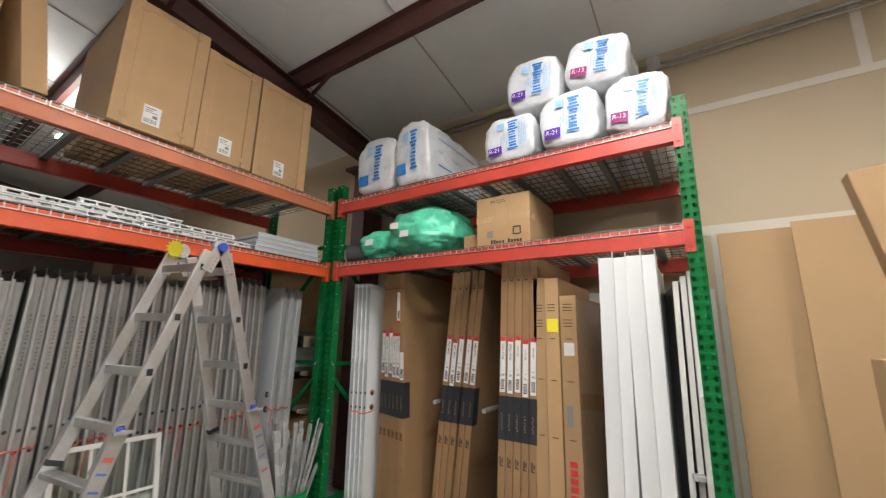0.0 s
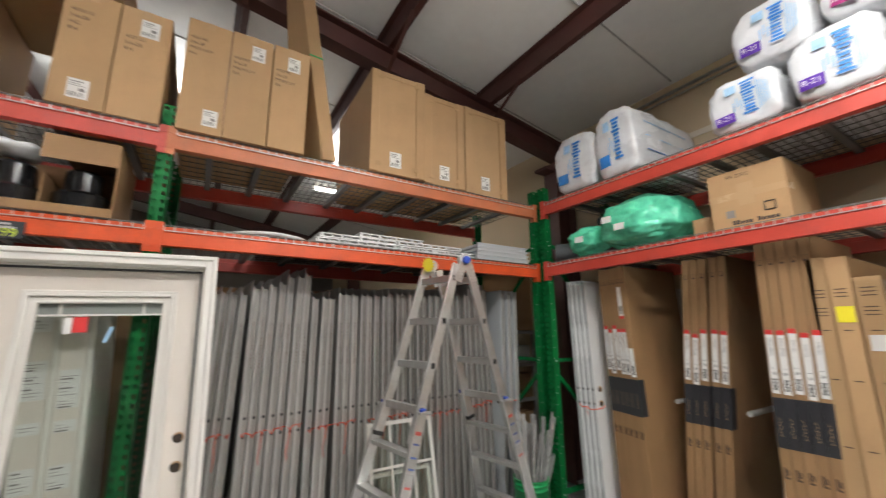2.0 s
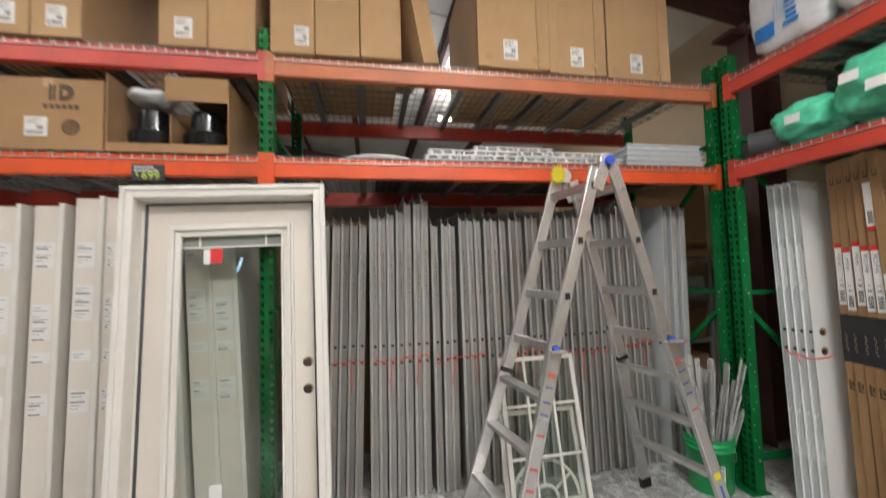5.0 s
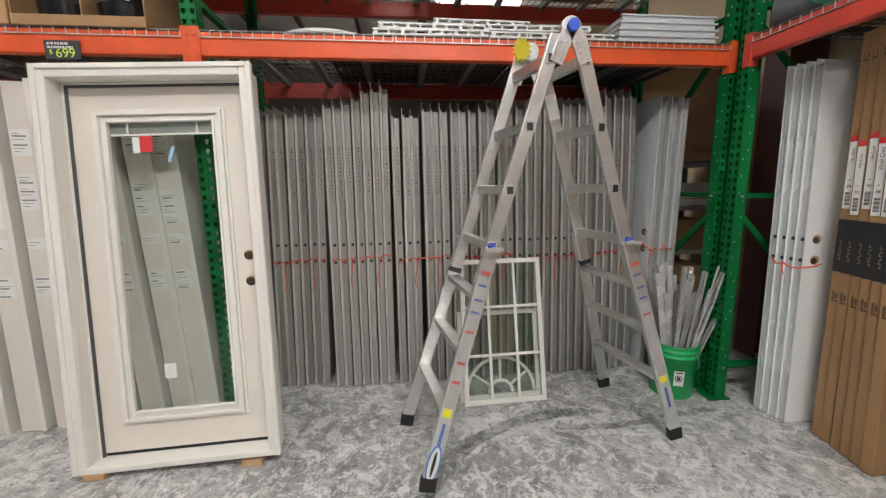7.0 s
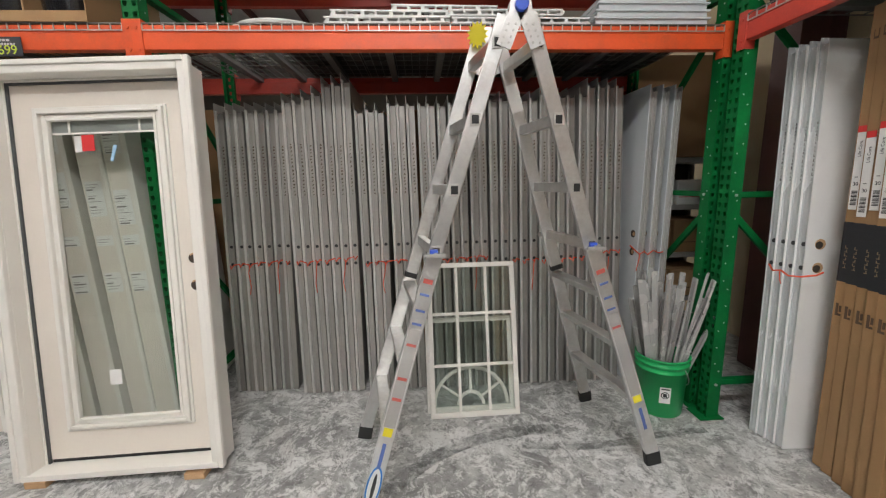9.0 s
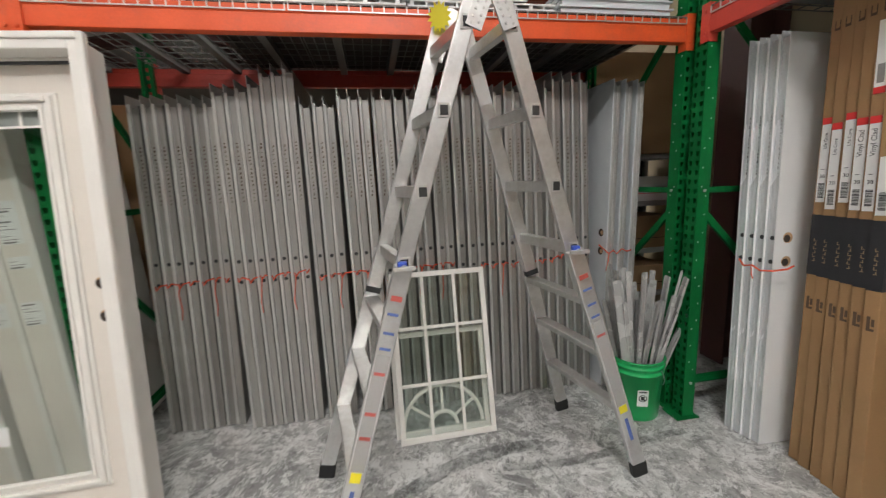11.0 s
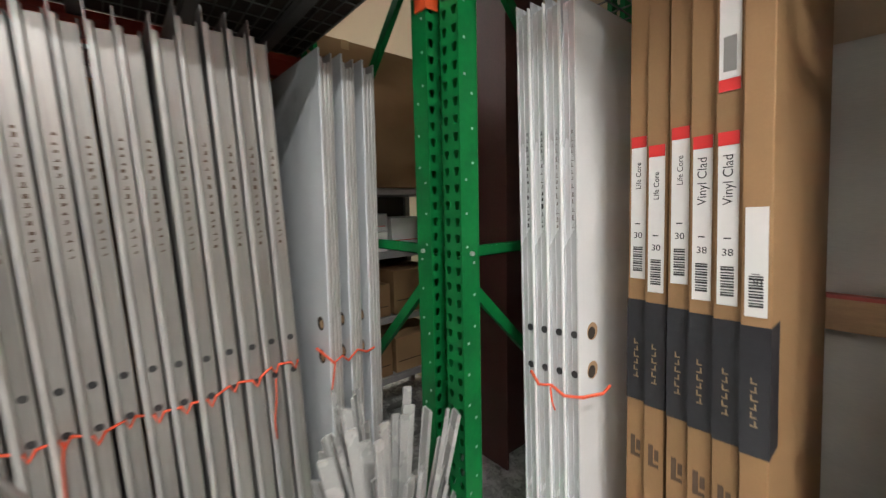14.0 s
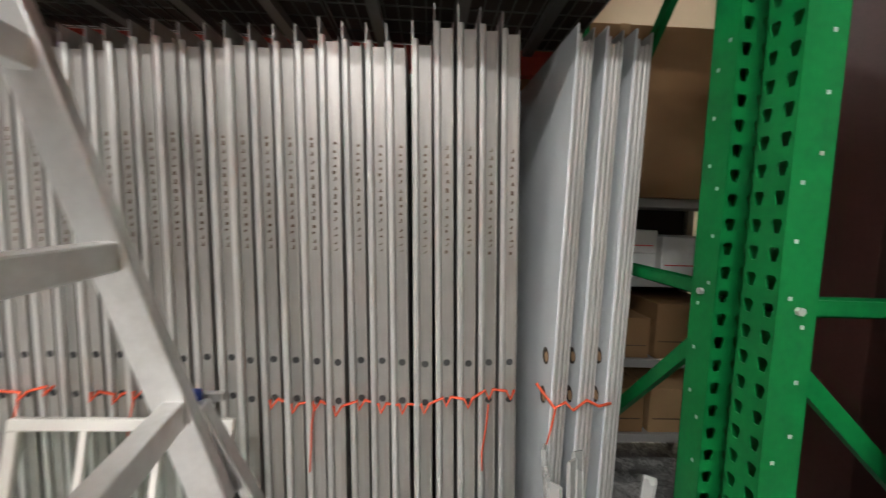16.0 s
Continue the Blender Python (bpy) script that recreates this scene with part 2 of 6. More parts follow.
glow.node_tree.nodes["Principled BSDF"].inputs["Emission Strength"].default_value = 9.0

# ---- mesh helpers ----


def add_box(bm, x0, x1, y0, y1, z0, z1, m=None):
    vs = [bm.verts.new(p) for p in ((x0, y0, z0), (x1, y0, z0), (x1, y1, z0), (x0, y1, z0), (x0, y0, z1), (x1, y0, z1), (x1, y1, z1), (x0, y1, z1))]
    if m is not None:
        for v in vs:
            v.co = m @ v.co
    for f in ((0, 3, 2, 1), (4, 5, 6, 7), (0, 1, 5, 4), (1, 2, 6, 5), (2, 3, 7, 6), (3, 0, 4, 7)):
        bm.faces.new([vs[i] for i in f])
    return vs


def box(x0, x1, y0, y1, z0, z1, bevel=0.0, m=None):
    bm = bmesh.new()
    add_box(bm, x0, x1, y0, y1, z0, z1)
    if bevel:
        bmesh.ops.bevel(bm, geom=bm.edges[:], offset=bevel, segments=2, affect="EDGES", profile=0.5)
    if m is not None:
        bmesh.ops.transform(bm, matrix=m, verts=bm.verts)
    return bm


def add_bar(bm, a, b, w, d, up=(0, 0, 1)):
    """A rectangular bar from a to b, w wide and d deep."""
    a, b = Vector(a), Vector(b)
    ax = (b - a).normalized()
    side = ax.cross(Vector(up))
    if side.length < 1e-4:
        side = ax.cross(Vector((1, 0, 0)))
    side.normalize()
    dep = side.cross(ax).normalized()
    r = [(-1, -1), (1, -1), (1, 1), (-1, 1)]
    va = [bm.verts.new(a + side * (w / 2 * i) + dep * (d / 2 * j)) for i, j in r]
    vb = [bm.verts.new(b + side * (w / 2 * i) + dep * (d / 2 * j)) for i, j in r]
    for i in range(4):
        bm.faces.new((va[i], va[(i + 1) % 4], vb[(i + 1) % 4], vb[i]))
    bm.faces.new(va[::-1])
    bm.faces.new(vb)


def add_plank(bm, a, b, width, thick):
    """A bar whose broad face looks along x: width across, thick along x."""
    add_bar(bm, a, b, width, thick, (1, 0, 0))


def add_rod(bm, pts, r, n=8, closed=False):
    """A round rod along points."""
    pts = [Vector(p) for p in pts]
    rings = []
    for i, p in enumerate(pts):
        t = (pts[min(i + 1, len(pts) - 1)] - pts[max(i - 1, 0)]).normalized()
        u = t.cross(Vector((0.31, 0.17, 0.94)))
        if u.length < 0.05:
            u = t.cross(Vector((1, 0, 0)))
        u.normalize()
        w = t.cross(u)
        rr = r[i] if isinstance(r, (list, tuple)) else r
        rings.append([bm.verts.new(p + (u * math.cos(2 * math.pi * k / n) + w * math.sin(2 * math.pi * k / n)) * rr) for k in range(n)])
    for a, b in zip(rings, rings[1:]):
        for k in range(n):
            bm.faces.new((a[k], a[(k + 1) % n], b[(k + 1) % n], b[k]))
    bm.faces.new(rings[0][::-1])
    bm.faces.new(rings[-1])


def lathe(profile, n=40):
    """A turned shape from (radius, height) pairs about z."""
    bm = bmesh.new()
    rings = [[bm.verts.new((r * math.cos(2 * math.pi * k / n), r * math.sin(2 * math.pi * k / n), z)) for k in range(n)] for r, z in profile]
    for a, b in zip(rings, rings[1:]):
        for k in range(n):
            bm.faces.new((a[k], a[(k + 1) % n], b[(k + 1) % n], b[k]))
    if profile[0][0] > 1e-5:
        bm.faces.new(rings[0][::-1])
    if profile[-1][0] > 1e-5:
        bm.faces.new(rings[-1])
    return bm


def part(name, bm, material, parent=None, label="", m=None, smooth=False):
    bmesh.ops.recalc_face_normals(bm, faces=bm.faces)
    me = bpy.data.meshes.new(name)
    bm.to_mesh(me)
    bm.free()
    if smooth:
        for p in me.polygons:
            p.use_smooth = True
    me.materials.append(material)
    ob = new(name, me)
    if parent is not None:
        ob.parent = parent
    if m is not None:
        ob.matrix_basis = m
    if label:
        tagged(ob, label)
    return ob


def again(ob, m, parent=None, material=None):
    """Another object on the same mesh."""
    o = ob.copy()
    scene.collection.objects.link(o)
    o.parent = parent if parent is not None else ob.parent
    o.matrix_basis = m
    return o


def thing(name, m, label, category, group=""):
    ob = new(name)
    ob.empty_display_size = 0.1
    ob.matrix_basis = m
    return tagged(ob, label, category, group)


def structure(name, bm, material, label="", smooth=False):
    ob = part(name, bm, material, None, label, smooth=smooth)
    return tagged(ob, label, kind="structure")


def words(name, text, size, material, parent, m, align="CENTER"):
    """Raised flat lettering as a mesh."""
    cu = bpy.data.curves.new(name, "FONT")
    cu.body, cu.size, cu.align_x, cu.align_y, cu.extrude = text, size, align, "CENTER", 0.0004
    tmp = bpy.data.objects.new(name, cu)
    scene.collection.objects.link(tmp)
    bpy.context.view_layer.update()
    me = bpy.data.meshes.new_from_object(tmp.evaluated_get(bpy.context.evaluated_depsgraph_get()))
    bpy.data.objects.remove(tmp)
    me.materials.clear()
    me.materials.append(material)
    ob = new(name, me)
    ob.parent, ob.matrix_basis = parent, m
    return ob


# faces: local x across, local y up, normal out
FACE_X = Matrix(((0, 0, 1, 0), (1, 0, 0, 0), (0, 1, 0, 0), (0, 0, 0, 1)))      # normal +x, across +y
FACE_MY = Matrix(((1, 0, 0, 0), (0, 0, -1, 0), (0, 1, 0, 0), (0, 0, 0, 1)))    # normal -y, across +x


def flat(w, h, t=0.0012):
    bm = bmesh.new()
    add_box(bm, -w / 2, w / 2, -h / 2, h / 2, 0, t)
    return bm


def bars(rects, t=0.0006, z=0.0012):
    """Printed lines: rects of (x, y, w, h) about their centres."""
    bm = bmesh.new()
    for x, y, w, h in rects:
        add_box(bm, x - w / 2, x + w / 2, y - h / 2, y + h / 2, z, z + t)
    return bm


def ship_label(parent, m, w=0.085, h=0.115, seed=0):
    lb = part("paper_label", flat(w, h), paper, parent, "white printed shipping label", m)
    r = random.Random(seed)
    rects = [(-w * 0.1, h * 0.36, w * 0.6, h * 0.05), (-w * 0.18, h * 0.25, w * 0.45, h * 0.04), (-w * 0.05, h * 0.15, w * 0.7, h * 0.03)]
    x = -w * 0.4
    while x < w * 0.32:
        bw = r.choice((0.0014, 0.0022, 0.0035))
        rects.append((x, -h * 0.3, bw, h * 0.22))
        x += bw + r.choice((0.0016, 0.0026))
    rects.append((w * 0.18, -h * 0.05, w * 0.28, h * 0.16))
    tagged(part("print", bars(rects), grey_ink, lb), kind="stuff")
    return lb

# ---- large structure ----
ROOF0, SLOPE, RIDGE = 4.17, 0.168, -2.85     # roof height at the wall, rise per metre, ridge line


def roof_z(y):
    return ROOF0 + SLOPE * (3.95 - RIDGE) - SLOPE * abs(y - RIDGE)


bm = bmesh.new()
add_box(bm, -14, 7, -12, 4.2, -0.15, 0)
floor_ob = structure("floor", bm, concrete, "worn mottled grey concrete floor slab")
wall_n = structure("wall_north", box(-14.2, 7.2, 3.95, 4.15, 0, 4.3), gypsum, "unpainted tan gypsum wall with taped joints")
# added walls that close the room, kept dark to lower the fill
structure("wall_west", box(-14.2, -14, -12, 3.95, 0, 8.2), dark_surround, "plain added wall, dark to hold back stray light")
structure("wall_east", box(7, 7.2, -12, 3.95, 0, 8.2), dark_surround, "plain added wall, dark to hold back stray light")
structure("wall_south", box(-14.2, 7.2, -12.2, -12, 0, 8.2), dark_surround, "plain added wall, dark to hold back stray light")
bm = bmesh.new()
add_box(bm, -14.3, 7.3, RIDGE, 4.3, 0, 0.12)
add_box(bm, -14.3, 7.3, -12.3, RIDGE, 0, 0.12)
for v in bm.verts:
    v.co.z += roof_z(v.co.y)
structure("ceiling", bm, roof_sheet, "white faced roof insulation with seams")

# wall joints filled with compound
for i, (x0, x1, z0, z1) in enumerate(((-2.2, 7, 3.50, 3.56), (-2.2, 7, 2.44, 2.52), (0.42, 0.50, 0, 2.44), (1.68, 1.78, 2.52, 3.5), (1.42, 1.48, 3.56, 4.05))):
    structure("trim_%d" % (i + 1), box(x0, x1, 3.944, 3.95, z0, z1), joint_mud, "pale joint compound stripe on the gypsum wall")



def floor_mark(name, pts, width, label):
    """A dark mark on the slab: a ribbon along a smooth bend."""
    bm = bmesh.new()
    prev = None
    for i, p in enumerate(pts):
        a, b = Vector(pts[max(0, i - 1)]), Vector(pts[min(len(pts) - 1, i + 1)])
        side = Vector((-(b - a).y, (b - a).x)).normalized() * width / 2
        pair = [bm.verts.new((p[0] + k * side.x, p[1] + k * side.y, 0.0012)) for k in (-1, 1)]
        if prev:
            bm.faces.new((prev[0], prev[1], pair[1], pair[0]))
        prev = pair
    return structure(name, bm, dark_streak, label)


floor_mark("trim_7", [(-1.55 - 0.95 * math.sin(radians(a)), 1.72 - 1.02 * math.cos(radians(a))) for a in range(8, 100, 6)], 0.09, "curved dark mark on the concrete floor")
floor_mark("trim_8", [(-2.37 + 0.04 * math.sin(k * 0.5), 1.60 + 0.11 * k) for k in range(11)], 0.05, "faint dark mark on the concrete floor")
structure("wall_liner", box(-3.0, 0.40, 3.935, 3.9495, 0, 2.02), liner, "grey sheet lining low on the wall behind the rack")
# roof seams
seams = bmesh.new()
for x in (-9.2, -7.7, -6.2, -4.7, -3.2, -1.7, -0.2, 1.3, 2.8, 4.3):
    add_bar(seams, (x, 3.9, roof_z(3.9) - 0.004), (x, RIDGE, roof_z(RIDGE) - 0.004), 0.012, 0.012)
    add_bar(seams, (x, RIDGE, roof_z(RIDGE) - 0.004), (x, -12, roof_z(-12) - 0.004), 0.012, 0.012)
structure("trim_6", seams, shelf_grey, "seams of the roof insulation")


def i_beam(bm, a, b, depth, width, flange=0.014, web=0.010):
    a, b = Vector(a), Vector(b)
    ax = (b - a).normalized()
    up = Vector((0, 0, 1)) if abs(ax.z) < 0.9 else Vector((0, 1, 0))
    side = ax.cross(up).normalized()
    dep = side.cross(ax).normalized()
    add_bar(bm, a + dep * (depth / 2), b + dep * (depth / 2), width, flange, up)
    add_bar(bm, a - dep * (depth / 2), b - dep * (depth / 2), width, flange, up)
    add_bar(bm, a, b, web, depth, up)


RAFTER_X = -3.12
for k, rx in enumerate((RAFTER_X, 3.6, -11.0)):
    fr = thing("roof_frame", pose(rx, 0, 0), "dark red-brown primed steel rafter and column", "roof frame", "roof frames")
    bm = bmesh.new()
    i_beam(bm, (0, 3.75, roof_z(3.75) - 0.32), (0, RIDGE, roof_z(RIDGE) - 0.32), 0.24, 0.16)
    i_beam(bm, (0, RIDGE, roof_z(RIDGE) - 0.32), (0, -11.9, roof_z(-11.9) - 0.32), 0.24, 0.16)
    part("rafter", bm, steel_brown, fr)
    bm = bmesh.new()
    i_beam(bm, (0, 3.72, 0), (0, 3.72, roof_z(3.75) - 0.5), 0.30, 0.20)
    part("column", bm, steel_brown, fr)
    bm = box(-0.10, 0.10, 3.40, 3.94, roof_z(3.75) - 0.62, roof_z(3.75) - 0.585)
    part("knee_plate", bm, steel_brown, fr)
for k, py in enumerate((2.55, 1.28, 0.0, -1.28, -2.5, -3.8, -5.1, -6.4, -7.7)):
    pz = roof_z(py)
    bm = bmesh.new()
    zed = [(-0.06, -0.012), (-0.003, -0.012), (-0.003, -0.206), (0.06, -0.206), (0.06, -0.200), (0.003, -0.200), (0.003, -0.006), (-0.06, -0.006)]
    ends = [[bm.verts.new((x, py + dy, pz + dz)) for dy, dz in zed] for x in (-14, 7)]
    for i in range(8):
        bm.faces.new((ends[0][i], ends[0][(i + 1) % 8], ends[1][(i + 1) % 8], ends[1][i]))
    for ring in ends:
        bm.faces.new((ring[0], ring[1], ring[6], ring[7]))
        bm.faces.new((ring[1], ring[2], ring[5], ring[6]))
        bm.faces.new((ring[2], ring[3], ring[4], ring[5]))
    tagged(part("purlin", bm, steel_brown, None), "dark red-brown steel roof purlin", "purlin", "roof purlins")
# sway braces from rafter to purlins
for k, py in enumerate((2.55, 1.28, 0.0, -1.28)):
    bm = bmesh.new()
    add_bar(bm, (RAFTER_X + 0.02, py, roof_z(py) - 0.50), (RAFTER_X + 0.62, py, roof_z(py) - 0.2), 0.04, 0.005)
    tagged(part("flange_brace", bm, steel_brown, None), "short brown steel angle brace at the rafter", "brace", "flange braces")

# conduit along the wall top
bm = bmesh.new()
add_rod(bm, [(-2.6, 3.93, 4.07), (7, 3.93, 4.07)], 0.016)
add_rod(bm, [(-2.6, 3.93, 4.01), (7, 3.93, 4.01)], 0.010)
con = tagged(part("conduit", bm, zinc_wire, None, smooth=True), "thin galvanised conduits along the top of the wall", "conduit")

jb = thing("junction_box", pose(0.16, 3.945, 4.04), "small grey junction box on the wall conduit", "junction box")
part("box_body", box(-0.05, 0.05, -0.07, 0, -0.06, 0.06, 0.004), shelf_grey, jb)
part("cover", box(-0.055, 0.055, -0.076, -0.07, -0.065, 0.065, 0.002), zinc_wire, jb)

# ---- lamps ----
for k, (lx, ly, lz, down, up) in enumerate(LAMP_PLACES):
    lamp = thing("strip_light", pose(lx, ly, lz), "white enamel industrial strip light hanging from the roof", "ceiling light", "strip lights")
    bm = bmesh.new()
    add_box(bm, -0.09, 0.09, -0.62, 0.62, 0.0, 0.06)
    part("housing", bm, fixture_white, lamp)
    bm = bmesh.new()
    for sx in (-0.04, 0.04):
        add_rod(bm, [(sx, -0.58, -0.02), (sx, 0.58, -0.02)], 0.013)
    part("tube", bm, glow, lamp, "glowing lamp tubes")
    bm = bmesh.new()
    for sy in (-0.5, 0.5):
        add_rod(bm, [(0, sy, 0.06), (0, sy, roof_z(ly + sy) - lz)], 0.004)
    tagged(part("hanger", bm, zinc_wire, lamp), kind="stuff")
    ld = bpy.data.lights.new("strip_light_glow", "AREA")
    ld.shape, ld.size, ld.size_y = "RECTANGLE", 0.2, 1.2
    ld.energy, ld.color = LAMP_WATTS * down, LAMP_COLOUR
    lo = new("strip_light_glow", ld)
    lo.matrix_basis = pose(lx, ly, lz - 0.06)
    # extra light above the housing, added to brighten the ceiling
    lu = bpy.data.lights.new("strip_light_uplight", "AREA")
    lu.shape, lu.size, lu.size_y = "RECTANGLE", 0.2, 1.2
    lu.energy, lu.color = LAMP_WATTS * up * 2.2, LAMP_COLOUR
    lo = new("strip_light_uplight", lu)
    lo.matrix_basis = pose(lx, ly, lz + 0.075, 180)

# ---- pallet racks ----
POST_H, PITCH = 3.09, 0.0508
HOLE = [(-0.006, -0.013), (0.006, -0.013), (0.010, 0.0), (0.012, 0.006), (0.008, 0.013), (-0.008, 0.013), (-0.012, 0.006), (-0.010, 0.0)]


def post_mesh(name, width=0.08, depth=0.075):
    """Roll-formed post with two rows of teardrop holes; front is +y... local: front at y=0, body towards +y."""
    bm = bmesh.new()
    rows = int(POST_H / PITCH)
    half = width / 2
    for side in (-1, 1):
        xa, xb = (-half, 0) if side < 0 else (0, half)
        cx = (xa + xb) / 2 + (-0.002 if side < 0 else 0.002)
        for r in range(rows):
            z0, z1 = r * PITCH, (r + 1) * PITCH
            cz = (z0 + z1) / 2
            outer = [(xa + 0.25 * half, z0), (xb - 0.25 * half, z0), (xb, z0), (xb, cz), (xb, z1), (xa, z1), (xa, cz), (xa, z0)]
            inner = [(cx + px * (1 if side > 0 else -1), cz + pz) for px, pz in HOLE]
            if side < 0:
                inner = [(cx - (x - cx), z) for x, z in inner]
            vo = [bm.verts.new((x, 0, z)) for x, z in outer]
            vi = [bm.verts.new((x, 0, z)) for x, z in inner]
            vk = [bm.verts.new((x, 0.0028, z)) for x, z in inner]
            for i in range(8):
                j = (i + 1) % 8
                bm.faces.new((vo[i], vo[j], vi[j], vi[i]))
                bm.faces.new((vi[i], vi[j], vk[j], vk[i]))
    # groove between the rows is slightly proud lips; side walls and returns
    for s in (-1, 1):
        add_box(bm, s * half - (0.0025 if s > 0 else 0), s * half + (0 if s > 0 else 0.0025), 0.0, depth, 0, rows * PITCH)
        add_box(bm, min(s * half, s * (half - 0.022)), max(s * half, s * (half - 0.022)), depth - 0.0025, depth, 0, rows * PITCH)
    bmesh.ops.remove_doubles(bm, verts=bm.verts, dist=0.0003)
    return bm


def stud_mesh(width=0.08):
    """Zinc rivets and side holes seen as small bright discs along both side walls."""
    bm = bmesh.new()
    for s in (-1, 1):
        for r in range(5, int(POST_H / PITCH)):
            if r % 2:
                y = 0.022
            else:
                y = 0.05
            if (r * 7) % 5 < 2:
                continue
            add_box(bm, s * width / 2 - 0.001, s * width / 2 + 0.0012, y - 0.0035, y + 0.0035, r * PITCH - 0.0035, r * PITCH + 0.0035)
    return bm


def base_plate():
    bm = box(-0.065, 0.065, -0.05, 0.10, 0, 0.008, 0.002)
    return bm


POST_MESH = STUD_MESH = PLATE_MESH = None


def upright(rack, m, depth=1.07):
    """One upright frame: front and rear post, base plates and braces. m: front at the origin, depth along local y."""
    global POST_MESH, STUD_MESH, PLATE_MESH
    if POST_MESH is None:
        POST_MESH = part("post", post_mesh("post"), green_paint, rack, m=m)
        STUD_MESH = tagged(part("rivets", stud_mesh(), zinc_wire, POST_MESH, "small bright zinc rivets"), kind="stuff")
        PLATE_MESH = part("base_plate", base_plate(), green_paint, rack, m=m)
    else:
        o = again(POST_MESH, m, rack)
        again(STUD_MESH, Matrix.Identity(4), o)
        again(PLATE_MESH, m, rack)
    back = m @ pose(0, depth, 0, 0, 0, 180)
    again(POST_MESH, back, rack)
    again(PLATE_MESH, back, rack)
    zs = [0.22, 1.35, 2.45]
    for i, z in enumerate(zs):
        bm = bmesh.new()
        add_box(bm, -0.02, 0.02, 0.03, depth - 0.03, z - 0.016, z - 0.013)
        add_box(bm, -0.02, -0.017, 0.03, depth - 0.03, z - 0.016, z + 0.016)
        add_box(bm, 0.017, 0.02, 0.03, depth - 0.03, z - 0.016, z + 0.016)
        part("horizontal_brace", bm, green_paint, rack, m=m)
    for za, zb in ((1.27, 0.30), (2.38, 1.42)):
        bm = bmesh.new()
        add_bar(bm, (0, 0.04, za), (0, depth - 0.04, zb), 0.036, 0.02, (1, 0, 0))
        part("diagonal_brace", bm, green_paint, rack, m=m)
    bm = bmesh.new()
    for z in zs:
        for s in (-1, 1):
            add_rod(bm, [(s * 0.038, 0.04, z), (s * 0.048, 0.04, z)], 0.008, 6)
    tagged(part("bolt", bm, zinc_wire, rack, "zinc brace bolts", m=m), kind="stuff")


def beam(rack, m, length, z0, z1, paint, depth=0.055):
    """A step beam with end connectors, local x along, front at y=0 facing -y."""
    bm = bmesh.new()
    add_box(bm, 0.004, length - 0.004, 0, depth, z0, z1 - 0.035)
    add_box(bm, 0.004, length - 0.004, 0, depth - 0.022, z1 - 0.035, z1)
    bmesh.ops.bevel(bm, geom=bm.edges[:], offset=0.004, segments=2, affect="EDGES", profile=0.5)
    b = part("beam", bm, paint, rack, m=m)
    for x, s in ((0, 1), (length, -1)):
        bm = bmesh.new()
        zc = (z0 + z1) / 2
        add_box(bm, min(x, x - s * 0.045), max(x, x - s * 0.045), -0.006, -0.002, zc - 0.10, zc + 0.085)
        add_box(bm, min(x, x + s * 0.006), max(x, x + s * 0.006), -0.006, 0.05, zc - 0.10, zc + 0.085)
        for dz in (-0.06, 0.045):
            add_rod(bm, [(x - s * 0.02, -0.003, zc + dz), (x - s * 0.02, -0.011, zc + dz)], 0.009, 8)
        part("connector", bm, paint, b)
    return b


def deck(rack, m, x0, x1, z, depth=1.07):
    """Wire mesh deck that folds over the front beam."""
    n = 3
    w = (x1 - x0) / n
    for k in range(n):
        bm = bmesh.new()
        a, b = x0 + k * w + 0.008, x0 + (k + 1) * w - 0.008
        fold = bmesh.new()
        count = int((b - a) / 0.052)
        for i in range(count + 1):
            x = a + (b - a) * i / count
            add_box(bm, x - 0.0024, x + 0.0024, -0.006, depth + 0.004, z, z + 0.005)
            add_box(fold, x - 0.0024, x + 0.0024, -0.0068, -0.0012, z - 0.026, z + 0.0052)
        y = -0.003
        while y < depth:
            add_box(bm, a, b, y - 0.0024, y + 0.0024, z + 0.005, z + 0.010)
            y += 0.105
        add_box(fold, a, b, -0.0070, -0.002, z - 0.028, z - 0.023)
        # same wire throughout: folded ends keep the zinc tone, the deck is painted shaded
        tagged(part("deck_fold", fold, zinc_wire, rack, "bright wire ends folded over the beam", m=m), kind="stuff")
        tagged(part("wire_deck", bm, shaded_wire, rack, "galvanised wire mesh deck in a shaded tone", m=m), kind="stuff")
        bm = bmesh.new()
        for f in (0.18, 0.5, 0.82):
            x = a + (b - a) * f
            add_box(bm, x - 0.022, x + 0.022, 0.035, depth - 0.035, z - 0.032, z - 0.001)
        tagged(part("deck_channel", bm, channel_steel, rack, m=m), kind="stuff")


LOW = (2.145, 2.262)
UP = (2.762, 2.882)
# side rack: front faces +x; local x runs along world +y, local y (depth) along -x
AX, BY = -2.66, 2.777
rackA = thing("pallet_rack", pose(AX, 0, 0, 0, 0, 90), "green and orange steel pallet rack loaded with cartons", "pallet rack", "pallet racks")
for yc in (-3.57, -0.345, 2.812):
    upright(rackA, pose(yc, 0, 0))
for (a, b), up_paint, low_paint in (((-3.53, -0.385), red_paint, orange_paint), ((-0.305, 2.772), faded_orange, orange_paint)):
    for (z0, z1), paint in ((LOW, low_paint), (UP, up_paint)):
        beam(rackA, pose(a, -0.002, 0), b - a, z0, z1, paint)
        beam(rackA, pose(b, 1.072, 0, 0, 0, 180), b - a, z0, z1, red_paint)
        deck(rackA, pose(0, 0, 0), a, b, z1)
